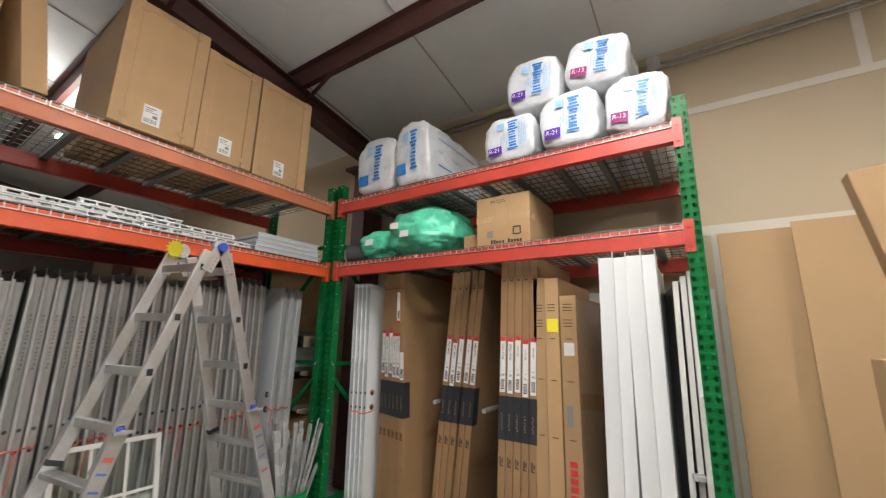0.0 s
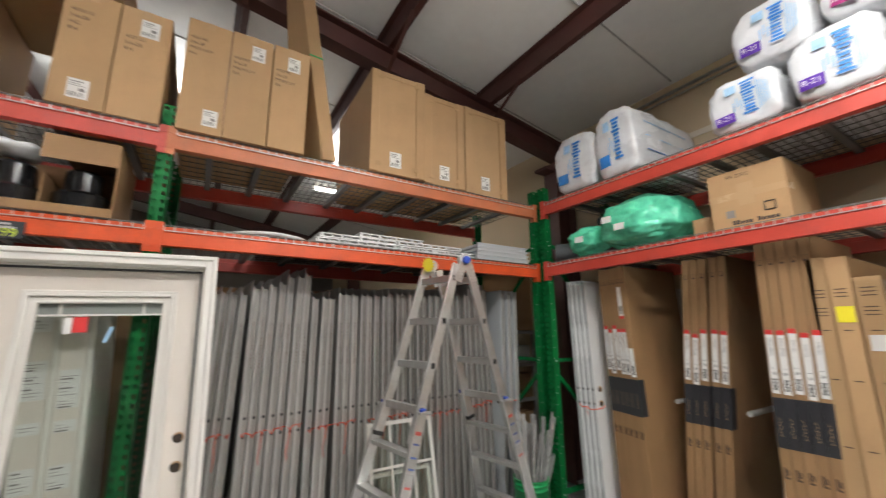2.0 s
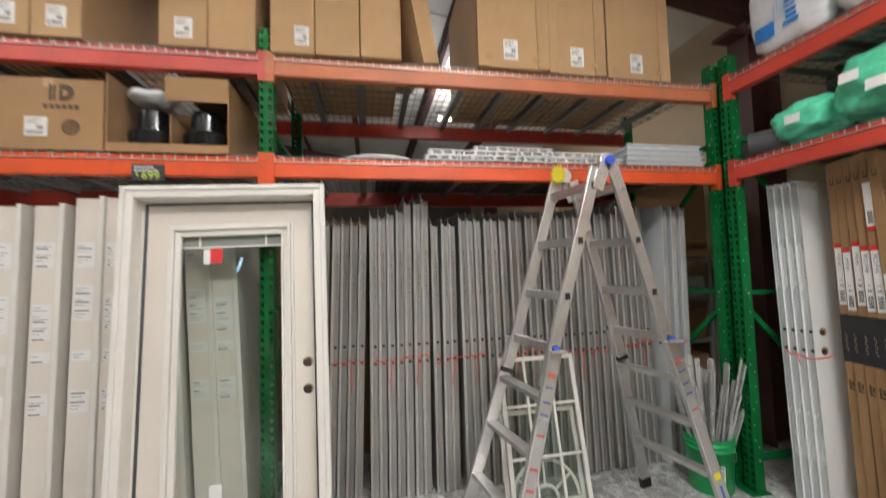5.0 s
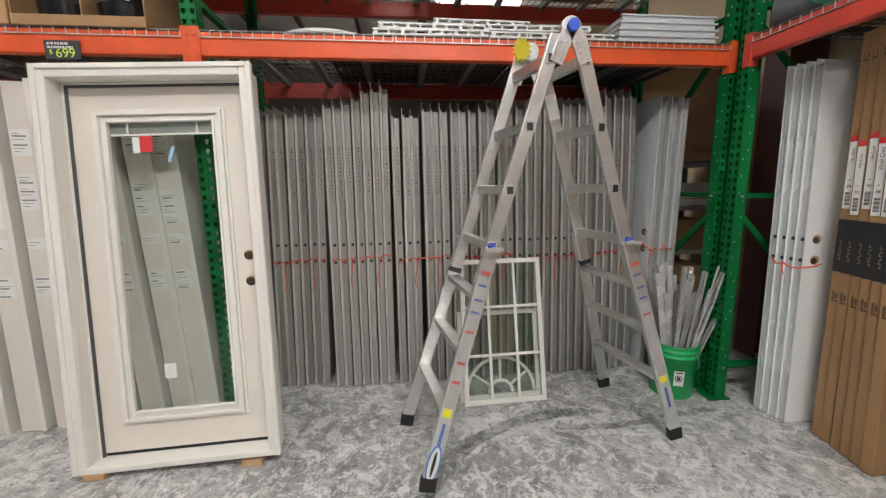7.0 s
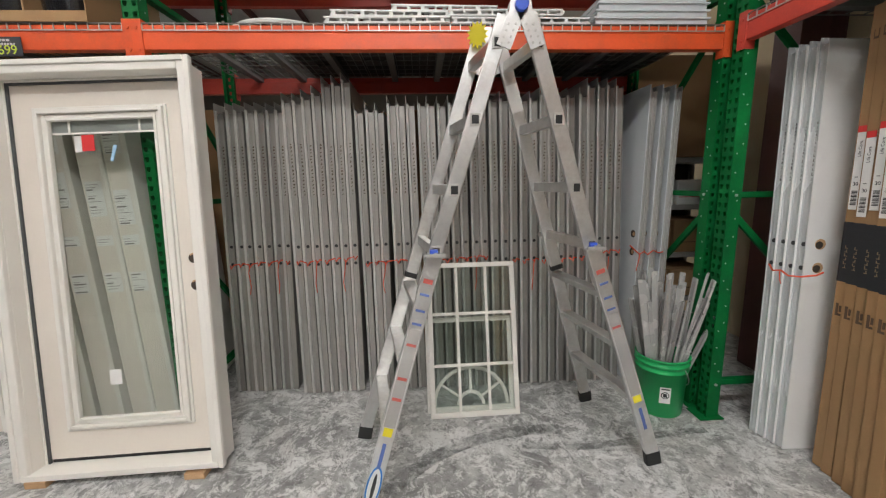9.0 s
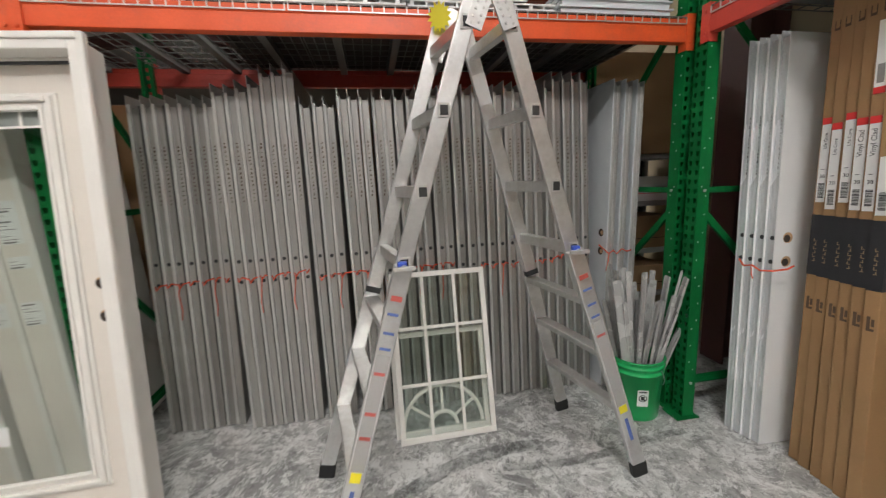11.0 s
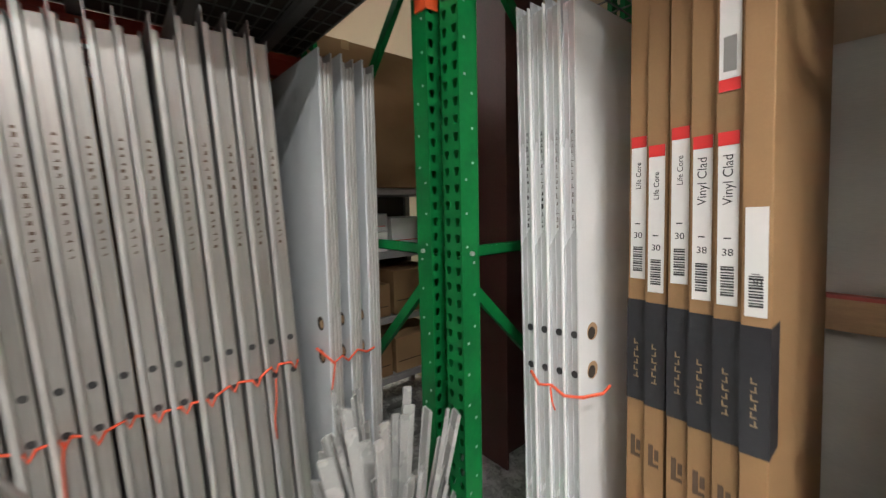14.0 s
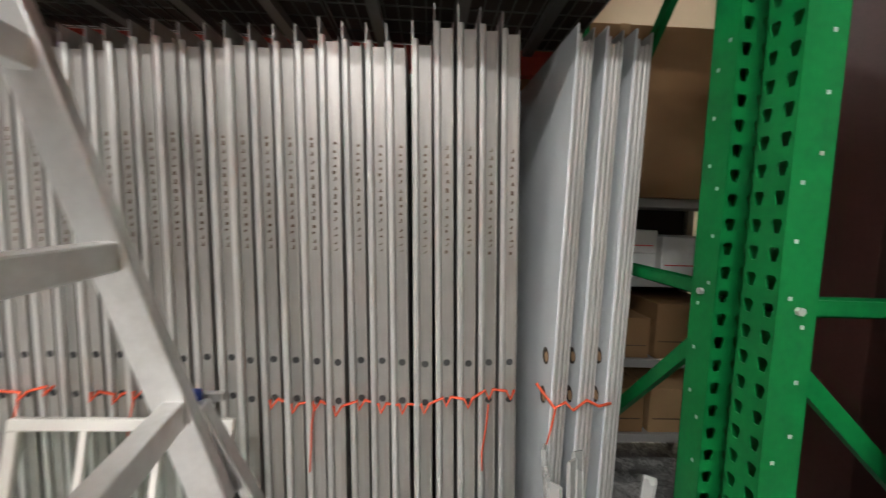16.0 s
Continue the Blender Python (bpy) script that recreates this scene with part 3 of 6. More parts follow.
# wall rack: front faces -y; local x along world x, depth along +y
rackB = thing("pallet_rack", pose(0, BY, 0), "green and red steel pallet rack against the wall", "pallet rack", "pallet racks")
for xc in (-2.558, 0.312):
    upright(rackB, pose(xc, 0, 0))
for z0, z1 in (LOW, UP):
    beam(rackB, pose(-2.518, -0.002, 0), 2.79, z0, z1, red_paint)
    beam(rackB, pose(0.272, 1.072, 0, 0, 0, 180), 2.79, z0, z1, red_paint)
    deck(rackB, pose(0, 0, 0), -2.518, 0.272, z1)

# ---- things: door unit leaning on the rack ----


def frame_bm(w, h, t, d0, d1, mitre=0.0):
    """A rectangular frame, local x across, z up, from depth d0 to d1 (y), bar width t."""
    bm = bmesh.new()
    add_box(bm, -w / 2, -w / 2 + t, d0, d1, 0, h)
    add_box(bm, w / 2 - t, w / 2, d0, d1, 0, h)
    add_box(bm, -w / 2 + t, w / 2 - t, d0, d1, h - t, h)
    return bm


def soften(bm, r=0.003):
    bmesh.ops.bevel(bm, geom=bm.edges[:], offset=r, segments=2, affect="EDGES", profile=0.5)
    return bm


def full_frame(w, h, t, d0, d1, z=0.0, cx=0.0):
    bm = bmesh.new()
    add_box(bm, cx - w / 2, cx - w / 2 + t, d0, d1, z, z + h)
    add_box(bm, cx + w / 2 - t, cx + w / 2, d0, d1, z, z + h)
    add_box(bm, cx - w / 2 + t, cx + w / 2 - t, d0, d1, z + h - t, z + h)
    add_box(bm, cx - w / 2 + t, cx + w / 2 - t, d0, d1, z, z + t)
    return soften(bm, 0.004)


def disc(bm, c, r, d, n=20, axis="y"):
    x, y, z = c
    if axis == "y":
        add_rod(bm, [(x, y, z), (x, y + d, z)], r, n)
    else:
        add_rod(bm, [(x, y, z), (x + d, y, z)], r, n)


# local frame: x across (world +y), y into the wall (world -x), front at y=0
DOOR_W, DOOR_H = 1.01, 2.03
door_m = pose(-2.272, -0.455, 0.042, 0, 0, 89.6) @ pose(0, 0, 0, -6.4, 0, 0) @ pose(0, 0, 0, 0, -1.5, 0)
unit = thing("exterior_door_unit", door_m, "cream primed glass-lite door in white frame, leaning on rack", "door")
part("casing", soften(frame_bm(DOOR_W, DOOR_H, 0.062, -0.006, 0.02), 0.005), trim_white, unit, "white brick-mould casing")
part("casing_bead", soften(frame_bm(DOOR_W, DOOR_H, 0.026, -0.016, -0.005), 0.005), trim_white, unit)
part("jamb", soften(frame_bm(DOOR_W - 0.05, DOOR_H - 0.02, 0.036, 0.02, 0.15), 0.003), trim_white, unit)
part("stop_bead", soften(frame_bm(DOOR_W - 0.122, DOOR_H - 0.056, 0.012, 0.085, 0.10), 0.003), trim_white, unit)
part("weatherstrip", frame_bm(DOOR_W - 0.146, DOOR_H - 0.068, 0.010, 0.09, 0.104), dark_metal, unit, "dark weatherstrip")
part("sill", box(-DOOR_W / 2 + 0.03, DOOR_W / 2 - 0.03, -0.012, 0.15, 0, 0.030, 0.004), trim_white, unit)
part("bottom_sweep", box(-0.42, 0.42, 0.104, 0.135, 0.032, 0.048), black_rubber, unit, "black rubber bottom sweep")
# slab with the lite opening
SW, S0, S1, SY = 0.432, 0.049, 1.960, 0.102
LX, LZ0, LZ1 = 0.28, 0.225, 1.805
slab = bmesh.new()
for a in ((-SW, -LX, S0, S1), (LX, SW, S0, S1), (-LX, LX, LZ1, S1), (-LX, LX, S0, LZ0)):
    add_box(slab, a[0], a[1], SY, SY + 0.044, a[2], a[3])
slab_ob = part("door_slab", slab, primed_white, unit)
part("lite_frame", full_frame(0.64, 1.645, 0.014, SY - 0.012, SY + 0.004, 0.195), trim_white, unit, "white moulded lite frame")
part("lite_ridge", full_frame(0.610, 1.615, 0.018, SY - 0.024, SY + 0.004, 0.210), trim_white, unit)
part("lite_cove", full_frame(0.572, 1.577, 0.020, SY - 0.006, SY + 0.006, 0.229), trim_white, unit)
part("lite_bead", full_frame(0.534, 1.54, 0.014, SY - 0.014, SY + 0.012, 0.247), trim_white, unit)
gl = part("glass_pane", box(-0.262, 0.262, SY + 0.016, SY + 0.020, 0.245, 1.785), clear_glass, unit, "clear glass pane")
gl.visible_shadow = False
part("blind_valance", box(-0.258, 0.258, SY + 0.022, SY + 0.030, 1.715, 1.783), shelf_grey, unit, "grey blind head rail between the panes")
for gx in (-0.17, 0.17):
    part("grille_bar", box(gx - 0.005, gx + 0.005, SY + 0.010, SY + 0.015, 1.716, 1.785), trim_white, unit)
part("grille_bar", box(-0.258, 0.258, SY + 0.009, SY + 0.0145, 1.709, 1.718), trim_white, unit)
for z in (1.060, 0.920):
    bm = bmesh.new()
    disc(bm, (0.386, SY - 0.0015, z), 0.027, 0.002, 28)
    b = part("bore_hole", bm, dark_void, unit, "bored lock hole showing raw wood")
    bm = bmesh.new()
    for k in range(14):
        a0, a1 = math.radians(-40 + k * 13), math.radians(-40 + (k + 1) * 13)
        pts = [(0.386 + 0.027 * math.cos(a) * s, SY - 0.0024, z + 0.027 * math.sin(a) * s) for a, s in ((a0, 1), (a1, 1), (a1, 0.72), (a0, 0.72))]
        bm.faces.new([bm.verts.new(p) for p in pts])
    part("bore_rim", bm, bare_wood, b)
for z in (0.95, 1.09):
    part("strike_plate", box(0.4745, 0.4765, 0.06, 0.12, z - 0.03, z + 0.03), shelf_grey, unit, "grey steel strike plate")
part("hang_tag", box(-0.115, -0.055, SY + 0.010, SY + 0.012, 1.625, 1.705), red_ink, unit, "red paper hang tag")
part("tag_paper", box(-0.150, -0.117, SY + 0.010, SY + 0.012, 1.62, 1.70), paper, unit)
bm = bmesh.new()
add_bar(bm, (0.045, SY + 0.012, 1.65), (0.02, SY + 0.012, 1.57), 0.016, 0.002, (0, 1, 0))
part("blue_tape", bm, pale_blue_ink, unit, "strip of blue tape on the glass")
part("clear_sticker", box(-0.10, -0.04, SY + 0.011, SY + 0.013, 0.42, 0.50), paper, unit, "small pale sticker low on the glass")
for x, y0 in ((-2.315, -0.86), (-2.315, -0.10)):
    blk = part("wood_block", box(-0.06, 0.06, -0.05, 0.05, 0, 0.034, 0.003), bare_wood, None, m=pose(x, y0, 0.001))
    tagged(blk, "short raw wood block under the door unit", "block", "wood blocks")

# ---- steel door slabs on edge in the side rack ----
SLABS = {}


def door_slab(h, m, skin=door_skin):
    """A steel slab on edge: front edge at x=0 faces +x, thickness along y."""
    if h not in SLABS:
        s = thing("steel_door_slab", m, "grey galvanised steel door slab standing on edge", "door slab", "steel door slabs")
        part("core_edge", box(-0.86, -0.010, 0.016, 0.050, 0, h - 0.020), door_edge, s)
        bm = box(-0.016, 0.004, 0.0004, 0.0175, 0, h - 0.004, 0.006)
        add_box(bm, -0.865, 0.002, -0.0008, 0.0024, 0, h + 0.040)
        part("near_skin", bm, door_lip, s, "bright folded steel skin lip")
        part("far_skin", box(-0.865, -0.004, 0.050, 0.0535, 0, h - 0.008, 0.0012), door_edge, s)
        for z in (0.925, 1.045):
            bm = bmesh.new()
            disc(bm, (-0.0102, 0.033, z), 0.0105, 0.0012, 14, "x")
            part("latch_bore", bm, ink, s, "dark latch bore in the edge")
        bm = bmesh.new()
        r = random.Random(int(h * 100))
        z = 1.38
        while z < 1.70:
            dz = r.uniform(0.006, 0.014)
            y0 = 0.027 + r.uniform(0, 0.004)
            add_box(bm, -0.0101, -0.0096, y0, y0 + r.uniform(0.006, 0.013), z, z + 0.0028)
            add_box(bm, -0.0101, -0.0096, y0 + r.uniform(0.0, 0.007), y0 + 0.0100, z + 0.0028, z + dz)
            z += dz + r.uniform(0.008, 0.018)
        tagged(part("pencil_mark", bm, pencil, s), kind="stuff")
        SLABS[h] = s
        return s
    return copy_thing(SLABS[h], m)


rs = random.Random(4)
ROWS_A = []
for k in range(7):
    ROWS_A.append((-0.255 + k * 0.062, 0.06, 1.93))
for k in range(7):
    ROWS_A.append((0.225 + k * 0.062, 0.02, (1.965, 1.965, 1.985, 2.0, 2.065, 2.07, 2.08)[k]))
for k in range(3):
    ROWS_A.append((0.685 + k * 0.060, 0.0, 1.90))
for k in range(24):
    ROWS_A.append((0.90 + k * 0.0665, -0.02 - 0.0025 * k, 1.935 + 0.0024 * k if k < 20 else 2.035))
slab_fronts = []
for i, (y, lean, h) in enumerate(ROWS_A):
    h = round(h / 0.02) * 0.02
    x = -3.02 + rs.uniform(-0.012, 0.012) - (0.07 if y < 0.2 else 0.0)
    m = pose(x, y + rs.uniform(-0.003, 0.003), 0.006, -math.degrees(math.atan2(lean + rs.uniform(-0.006, 0.006), 2.0)), 0, rs.uniform(-1.0, 0.6)) @ pose(0, 0, 0, 0, rs.uniform(0.2, 1.0), 0)
    door_slab(h, m)
    slab_fronts.append((x, y, lean))

# three pale slabs at the end of the row, turned to show the first face
for k in range(3):
    m = pose(-2.965 - 0.006 * k, 2.522 + k * 0.085, 0.006, -0.9, 0, 1.4)
    s = thing("pale_steel_door_slab", m, "pale grey steel door slab with lock holes, on edge", "door slab", "pale steel door slabs")
    part("face_skin", box(-0.86, 0.0, -0.002, 0.003, 0, 2.03), door_skin, s, "smooth pale grey face skin")
    part("core_edge", box(-0.85, -0.002, 0.003, 0.041, 0, 1.985), door_edge, s)
    bm = bmesh.new()
    add_box(bm, -0.006, 0.006, 0.003, 0.009, 0, 2.0)
    add_rod(bm, [(0.0, 0.019, 0), (0.0, 0.019, 1.98)], 0.007, 10)
    add_rod(bm, [(-0.003, 0.034, 0), (-0.003, 0.034, 1.99)], 0.005, 8)
    add_box(bm, -0.86, 0.004, 0.041, 0.045, 0, 2.02)
    part("far_skin", bm, door_lip, s)
    for z in (0.945, 1.07):
        bm = bmesh.new()
        disc(bm, (-0.066, -0.0035, z), 0.026, 0.0015, 24)
        h = part("lock_hole", bm, dark_void, s, "lock hole with raw wood rim")
        bm = bmesh.new()
        disc(bm, (-0.056, -0.0042, z), 0.015, 0.0008, 18)
        part("hole_rim", bm, bare_wood, h)

# orange twine threaded through the slab bores


def twine(name, pts, tails, label):
    bm = bmesh.new()
    add_rod(bm, pts, 0.0046, 6)
    for t in tails:
        add_rod(bm, t, 0.0028, 5)
    return tagged(part(name, bm, orange_twine, None, smooth=True), label, "twine", "orange twine ties")


def edge_x(i, z):
    x, y, lean = slab_fronts[i]
    return x + 0.012 + 0.010 * z, y + 0.030 + lean * z / 2.0


for a, b, z in ((0, 6, 0.925), (7, 13, 0.945), (14, 19, 0.925), (21, 26, 0.93), (29, 40, 0.915)):
    pts, tails = [], []
    r = random.Random(a)
    for i in range(a, b + 1):
        x, y = edge_x(i, z)
        zz = z + (0.010 if i % 2 else 0.0) + 0.05 * max(0, (i - b + 5)) / 5 * (1 if b == 40 else 0.4)
        pts += [(x - 0.012, y - 0.010, zz), (x + 0.006, y, zz - 0.018), (x - 0.010, y + 0.014, zz + 0.004)]
    for i in (a + 2, b - 1):
        x, y = edge_x(i, z)
        zt = z + 0.01
        tails.append([(x, y, zt), (x + 0.012, y - 0.006, zt - 0.06), (x + 0.008, y - 0.016 + r.uniform(-0.01, 0.02), zt - 0.15), (x + 0.006, y - 0.012, zt - 0.21)])
    twine("twine", pts, tails, "orange twine tying the grey steel slabs together")
twine("twine", [(-3.0, 2.50, 1.0), (-2.955, 2.545, 0.945), (-2.95, 2.575, 0.965), (-2.952, 2.60, 0.94), (-2.955, 2.64, 0.97), (-2.96, 2.68, 0.95), (-2.97, 2.72, 0.955)],
      [[(-2.955, 2.55, 0.95), (-2.945, 2.535, 0.89), (-2.95, 2.525, 0.83)]], "orange twine tying the pale slabs together")

# ---- white slabs beside the wall rack post ----
for k in range(4):
    m = pose(-2.392 + k * 0.0452, 2.945 + 0.010 * k, 0.006, 0, 0, -2.0) @ pose(0, 0, 0, -0.8, -2.2, 0)
    s = thing("white_door_slab", m, "white door slab with film-wrapped silver edge, on edge", "door slab", "white door slabs")
    part("face_skin", box(0.0405, 0.0445, 0.0, 0.86, 0, 2.07), bright_white, s, "smooth white face")
    part("core_edge", box(0.004, 0.0405, 0.003, 0.86, 0, 2.055), plastic_film, s, "silver edge wrapped in clear film")
    bm = bmesh.new()
    add_box(bm, 0, 0.003, -0.002, 0.86, 0, 2.09)
    add_box(bm, 0.019, 0.022, 0.001, 0.003, 0, 2.05)
    part("near_skin", bm, plastic_film, s)
    for z in (0.985, 1.105):
        bm = bmesh.new()
        disc(bm, (0.0447, 0.072, z), 0.027, 0.0012, 24, "x")
        h = part("lock_hole", bm, bare_wood, s, "bored lock hole showing raw wood")
        bm = bmesh.new()
        disc(bm, (0.0460, 0.066, z - 0.004), 0.019, 0.0008, 20, "x")
        part("hole_depth", bm, dark_void, h)
        bm = bmesh.new()
        disc(bm, (0.030, -0.0005, z), 0.011, 0.004, 14)
        part("latch_bore", bm, ink, s)
    bm = bmesh.new()
    r = random.Random(k + 30)
    z = 1.42
    while z < 1.70:
        dz = r.uniform(0.008, 0.016)
        add_box(bm, 0.026, 0.026 + r.uniform(0.005, 0.009), 0.0018, 0.0028, z, z + 0.002)
        add_box(bm, 0.026 + r.uniform(0.0, 0.005), 0.0285 + r.uniform(0.0, 0.004), 0.0018, 0.0028, z + 0.002, z + dz)
        z += dz + r.uniform(0.006, 0.012)
    tagged(part("pencil_mark", bm, ink if k < 2 else grey_ink, s), kind="stuff")
twine("twine", [(-2.37, 2.92, 0.99), (-2.33, 2.905, 0.965), (-2.29, 2.91, 0.975), (-2.25, 2.915, 0.955), (-2.205, 2.935, 0.96), (-2.165, 2.97, 0.975), (-2.16, 3.0, 0.99)],
      [[(-2.29, 2.905, 0.97), (-2.28, 2.90, 0.93), (-2.27, 2.90, 0.91)]], "orange twine tying the white slabs together")

# ---- tall door cartons in the wall rack ----


def door_carton(x, lean, y=3.0, h=2.14, w=0.050, seed=0, words_on=True, band=True, label_top=1.65, top_label=False, red=True, label_h=0.37):
    m = pose(x, y, 0.002, 0, lean, 0)
    s = thing("door_carton", m, "tall narrow brown storm door carton with black band", "carton", "tall door cartons")
    r = random.Random(seed)
    part("carton_body", box(0, w, 0, 0.80, 0, h, 0.003), card_dark, s)
    if band:
        part("print_band", box(-0.0006, w + 0.0006, -0.0006, 0.035 + 0.885 * 0.05, 0.955, 1.235), black_band, s, "black printed band")
        bm = bmesh.new()
        z = 1.02
        for i in range(6):
            add_box(bm, w * 0.36, w * (0.62 if i in (0, 3) else 0.58), -0.0016, -0.0008, z, z + 0.003)
            add_box(bm, w * (0.36 if i % 2 else 0.50), w * (0.42 if i % 2 else 0.56), -0.0016, -0.0008, z + 0.003, z + 0.013)
            z += 0.0185
        tagged(part("brand_mark", bm, gold_ink, s, "dull gold brand mark"), kind="stuff")
    lt = label_top + r.uniform(-0.02, 0.02)
    lw = w * 0.74
    lb = part("paper_label", box(w / 2 - lw / 2, w / 2 + lw / 2, -0.0018, 0.0002, lt - label_h, lt), paper, s, "white product label with red top")
    if red:
        part("red_cap", box(w / 2 - lw / 2, w / 2 + lw / 2, -0.0026, -0.0019, lt - 0.028, lt), red_ink, lb)
    bm = bmesh.new()
    for i in range(11):
        zz = lt - label_h + 0.02 + i * 0.0062
        add_box(bm, w / 2 - lw * 0.32, w / 2 + lw * 0.32, -0.0024, -0.0019, zz, zz + (0.0032 if i % 3 else 0.0046))
    add_box(bm, w / 2 - lw * 0.2, w / 2 + lw * 0.15, -0.0024, -0.0019, lt - label_h * 0.61, lt - label_h * 0.602)
    tagged(part("barcode", bm, ink, lb), kind="stuff")
    words("size_print", "38" if words_on else "30", 0.022, ink, lb, pose(w / 2, -0.0021, lt - label_h * 0.69, 90, 0, 0))
    if label_h > 0.3:
        words("name_print", "Vinyl Clad" if words_on else "Life Core", 0.026 if words_on else 0.018, ink, lb, pose(w / 2, -0.0021, lt - 0.10, 90, -90, 0))
    bm = bmesh.new()
    add_box(bm, w * 0.25, w * 0.75, -0.0010, -0.0003, 0.79, 0.80)
    add_box(bm, w * 0.25, w * 0.48, -0.0010, -0.0003, 0.80, 0.85)
    add_box(bm, w * 0.55, w * 0.75, -0.0010, -0.0003, 0.81, 0.84)
    add_box(bm, w * 0.3, w * 0.7, -0.0010, -0.0003, 2.02, 2.03)
    add_box(bm, w * 0.3, w * 0.36, -0.0010, -0.0003, 2.03, 2.06)
    add_box(bm, w * 0.64, w * 0.7, -0.0010, -0.0003, 2.03, 2.06)
    tagged(part("handling_mark", bm, pencil, s), kind="stuff")
    if top_label:
        tl = part("upper_label", box(w / 2 - lw / 2, w / 2 + lw / 2, -0.0018, 0.0002, 1.72, 1.99), paper, s, "second white paper label")
        part("red_cap", box(w / 2 - lw / 2, w / 2 + lw / 2, -0.0026, -0.0019, 1.72, 1.745), red_ink, tl)
        part("barcode", box(w / 2 - lw * 0.3, w / 2 + lw * 0.3, -0.0024, -0.0019, 1.76, 1.83), grey_ink, tl)
    return s


xs = (-2.135, -2.080, -2.017, -1.962, -1.905, -1.848)
for k, x in enumerate(xs):
    door_carton(x + 0.02 + 0.0015 * k, -1.0 - 0.25 * k, 3.04 - 0.014 * k, 2.16, 0.051, k, k in (3, 4), True, 1.648 if k < 5 else 1.475, k == 4, k < 5, 0.37 if k < 5 else 0.225)
for k in range(5):
    door_carton(-1.668 + k * 0.0595 + (0.014 if k > 2 else 0), 5.6, 3.14, 2.17, 0.055, 20 + k, k in (0, 1, 4), True, 1.62)
for k in range(5):
    door_carton(-0.962 + k * 0.055, 1.9, 2.90, 2.18, 0.052, 40 + k, k < 2, True, 1.63)


def plain_carton(x, w, h, lean, y, label, wrapped=False):
    s = thing("tall_carton", pose(x, y, 0.002, 0, lean, 0), label, "carton", "plain tall cartons")
    part("carton_body", box(0, w, 0, 0.85, 0, h, 0.004), card, s)
    bm = bmesh.new()
    for z in (0.35, 0.62, 1.02, 1.36, 1.62):
        add_box(bm, w * 0.3, w * 0.7, -0.001, -0.0004, z, z + 0.006)
    for z in (1.70, 1.72, 1.74, 1.80, 1.82, 1.84):
        if z < h - 0.05:
            add_box(bm, w * 0.2, w * 0.75, -0.001, -0.0004, z, z + 0.006)
    tagged(part("print", bm, pencil, s), kind="stuff")
    return s


pc = plain_carton(-0.672, 0.085, 2.03, 0.4, 2.90, "plain tall brown carton with printed lines")
pc = plain_carton(-0.580, 0.092, 2.02, 0.3, 2.88, "tall brown carton with a yellow note")
part("yellow_note", box(0.012, 0.085, -0.003, -0.001, 1.665, 1.75), yellow_paper, pc, "yellow paper note")
pc = plain_carton(-0.478, 0.105, 1.90, 0.2, 2.88, "tall brown carton in clear wrap with red lettering")
part("paper_label", box(0.02, 0.085, -0.003, -0.001, 1.52, 1.60), paper, pc)
part("clear_wrap", box(-0.003, 0.108, -0.0035, 0.853, 0.3, 1.88), clear_film, pc, "shiny clear plastic wrap")
bm = bmesh.new()
for i in range(10):
    add_box(bm, 0.030, 0.075, -0.0052, -0.0042, 0.46 + i * 0.046, 0.46 + i * 0.046 + 0.032)
tagged(part("brand_mark", bm, red_ink, pc, "large red brand lettering as blocks"), kind="stuff")
part("barcode", box(0.025, 0.06, -0.0052, -0.0042, 1.10, 1.22), grey_ink, pc)

# white frame profiles
for k, (x, w) in enumerate(((-0.222, 0.150), (-0.045, 0.155))):
    s = thing("white_profile_bundle", pose(x, 2.73, 0.002, 0, 1.1 if k == 0 else 0.25, 0), "bright white vinyl door frame profile standing upright", "door frame", "white frame profiles")
    part("outer_board", box(0, w * 0.55, 0, 0.10, 0, 2.10, 0.002), bright_white, s)
    part("inner_board", box(w * 0.56, w, 0.012, 0.11, 0, 2.10, 0.002), bright_white, s)
    part("edge_lip", box(w * 0.53, w * 0.555, -0.022, 0.0, 0, 2.135, 0.001), bright_white, s)
    part("outer_lip", box(w * 0.985, w * 1.01, -0.012, 0.012, 0, 2.125, 0.001), bright_white, s)
    part("backing_board", box(0.01, w - 0.02, 0.11, 0.75, 0, 2.08, 0.002), bright_white, s)
for k, x in enumerate((0.150, 0.195, 0.235)):
    s = thing("dark_glazed_door", pose(x, 2.88 + 0.02 * k, 0.002, 0, 1.0 - 0.2 * k, 9), "dark glazed panel with white edge standing upright", "glazed door", "dark glazed doors")
    part("dark_panel", box(0, 0.022, 0.02, 0.80, 0, 1.94 + 0.03 * k), mirror_black, s)
    part("white_edge", box(-0.002, 0.026, 0, 0.02, 0, 1.96 + 0.03 * k, 0.002), trim_white, s)
    if k == 1:
        part("lever_handle", box(-0.03, 0.03, -0.05, -0.0, 0.93, 0.96, 0.006), shelf_grey, s, "grey lever handle")
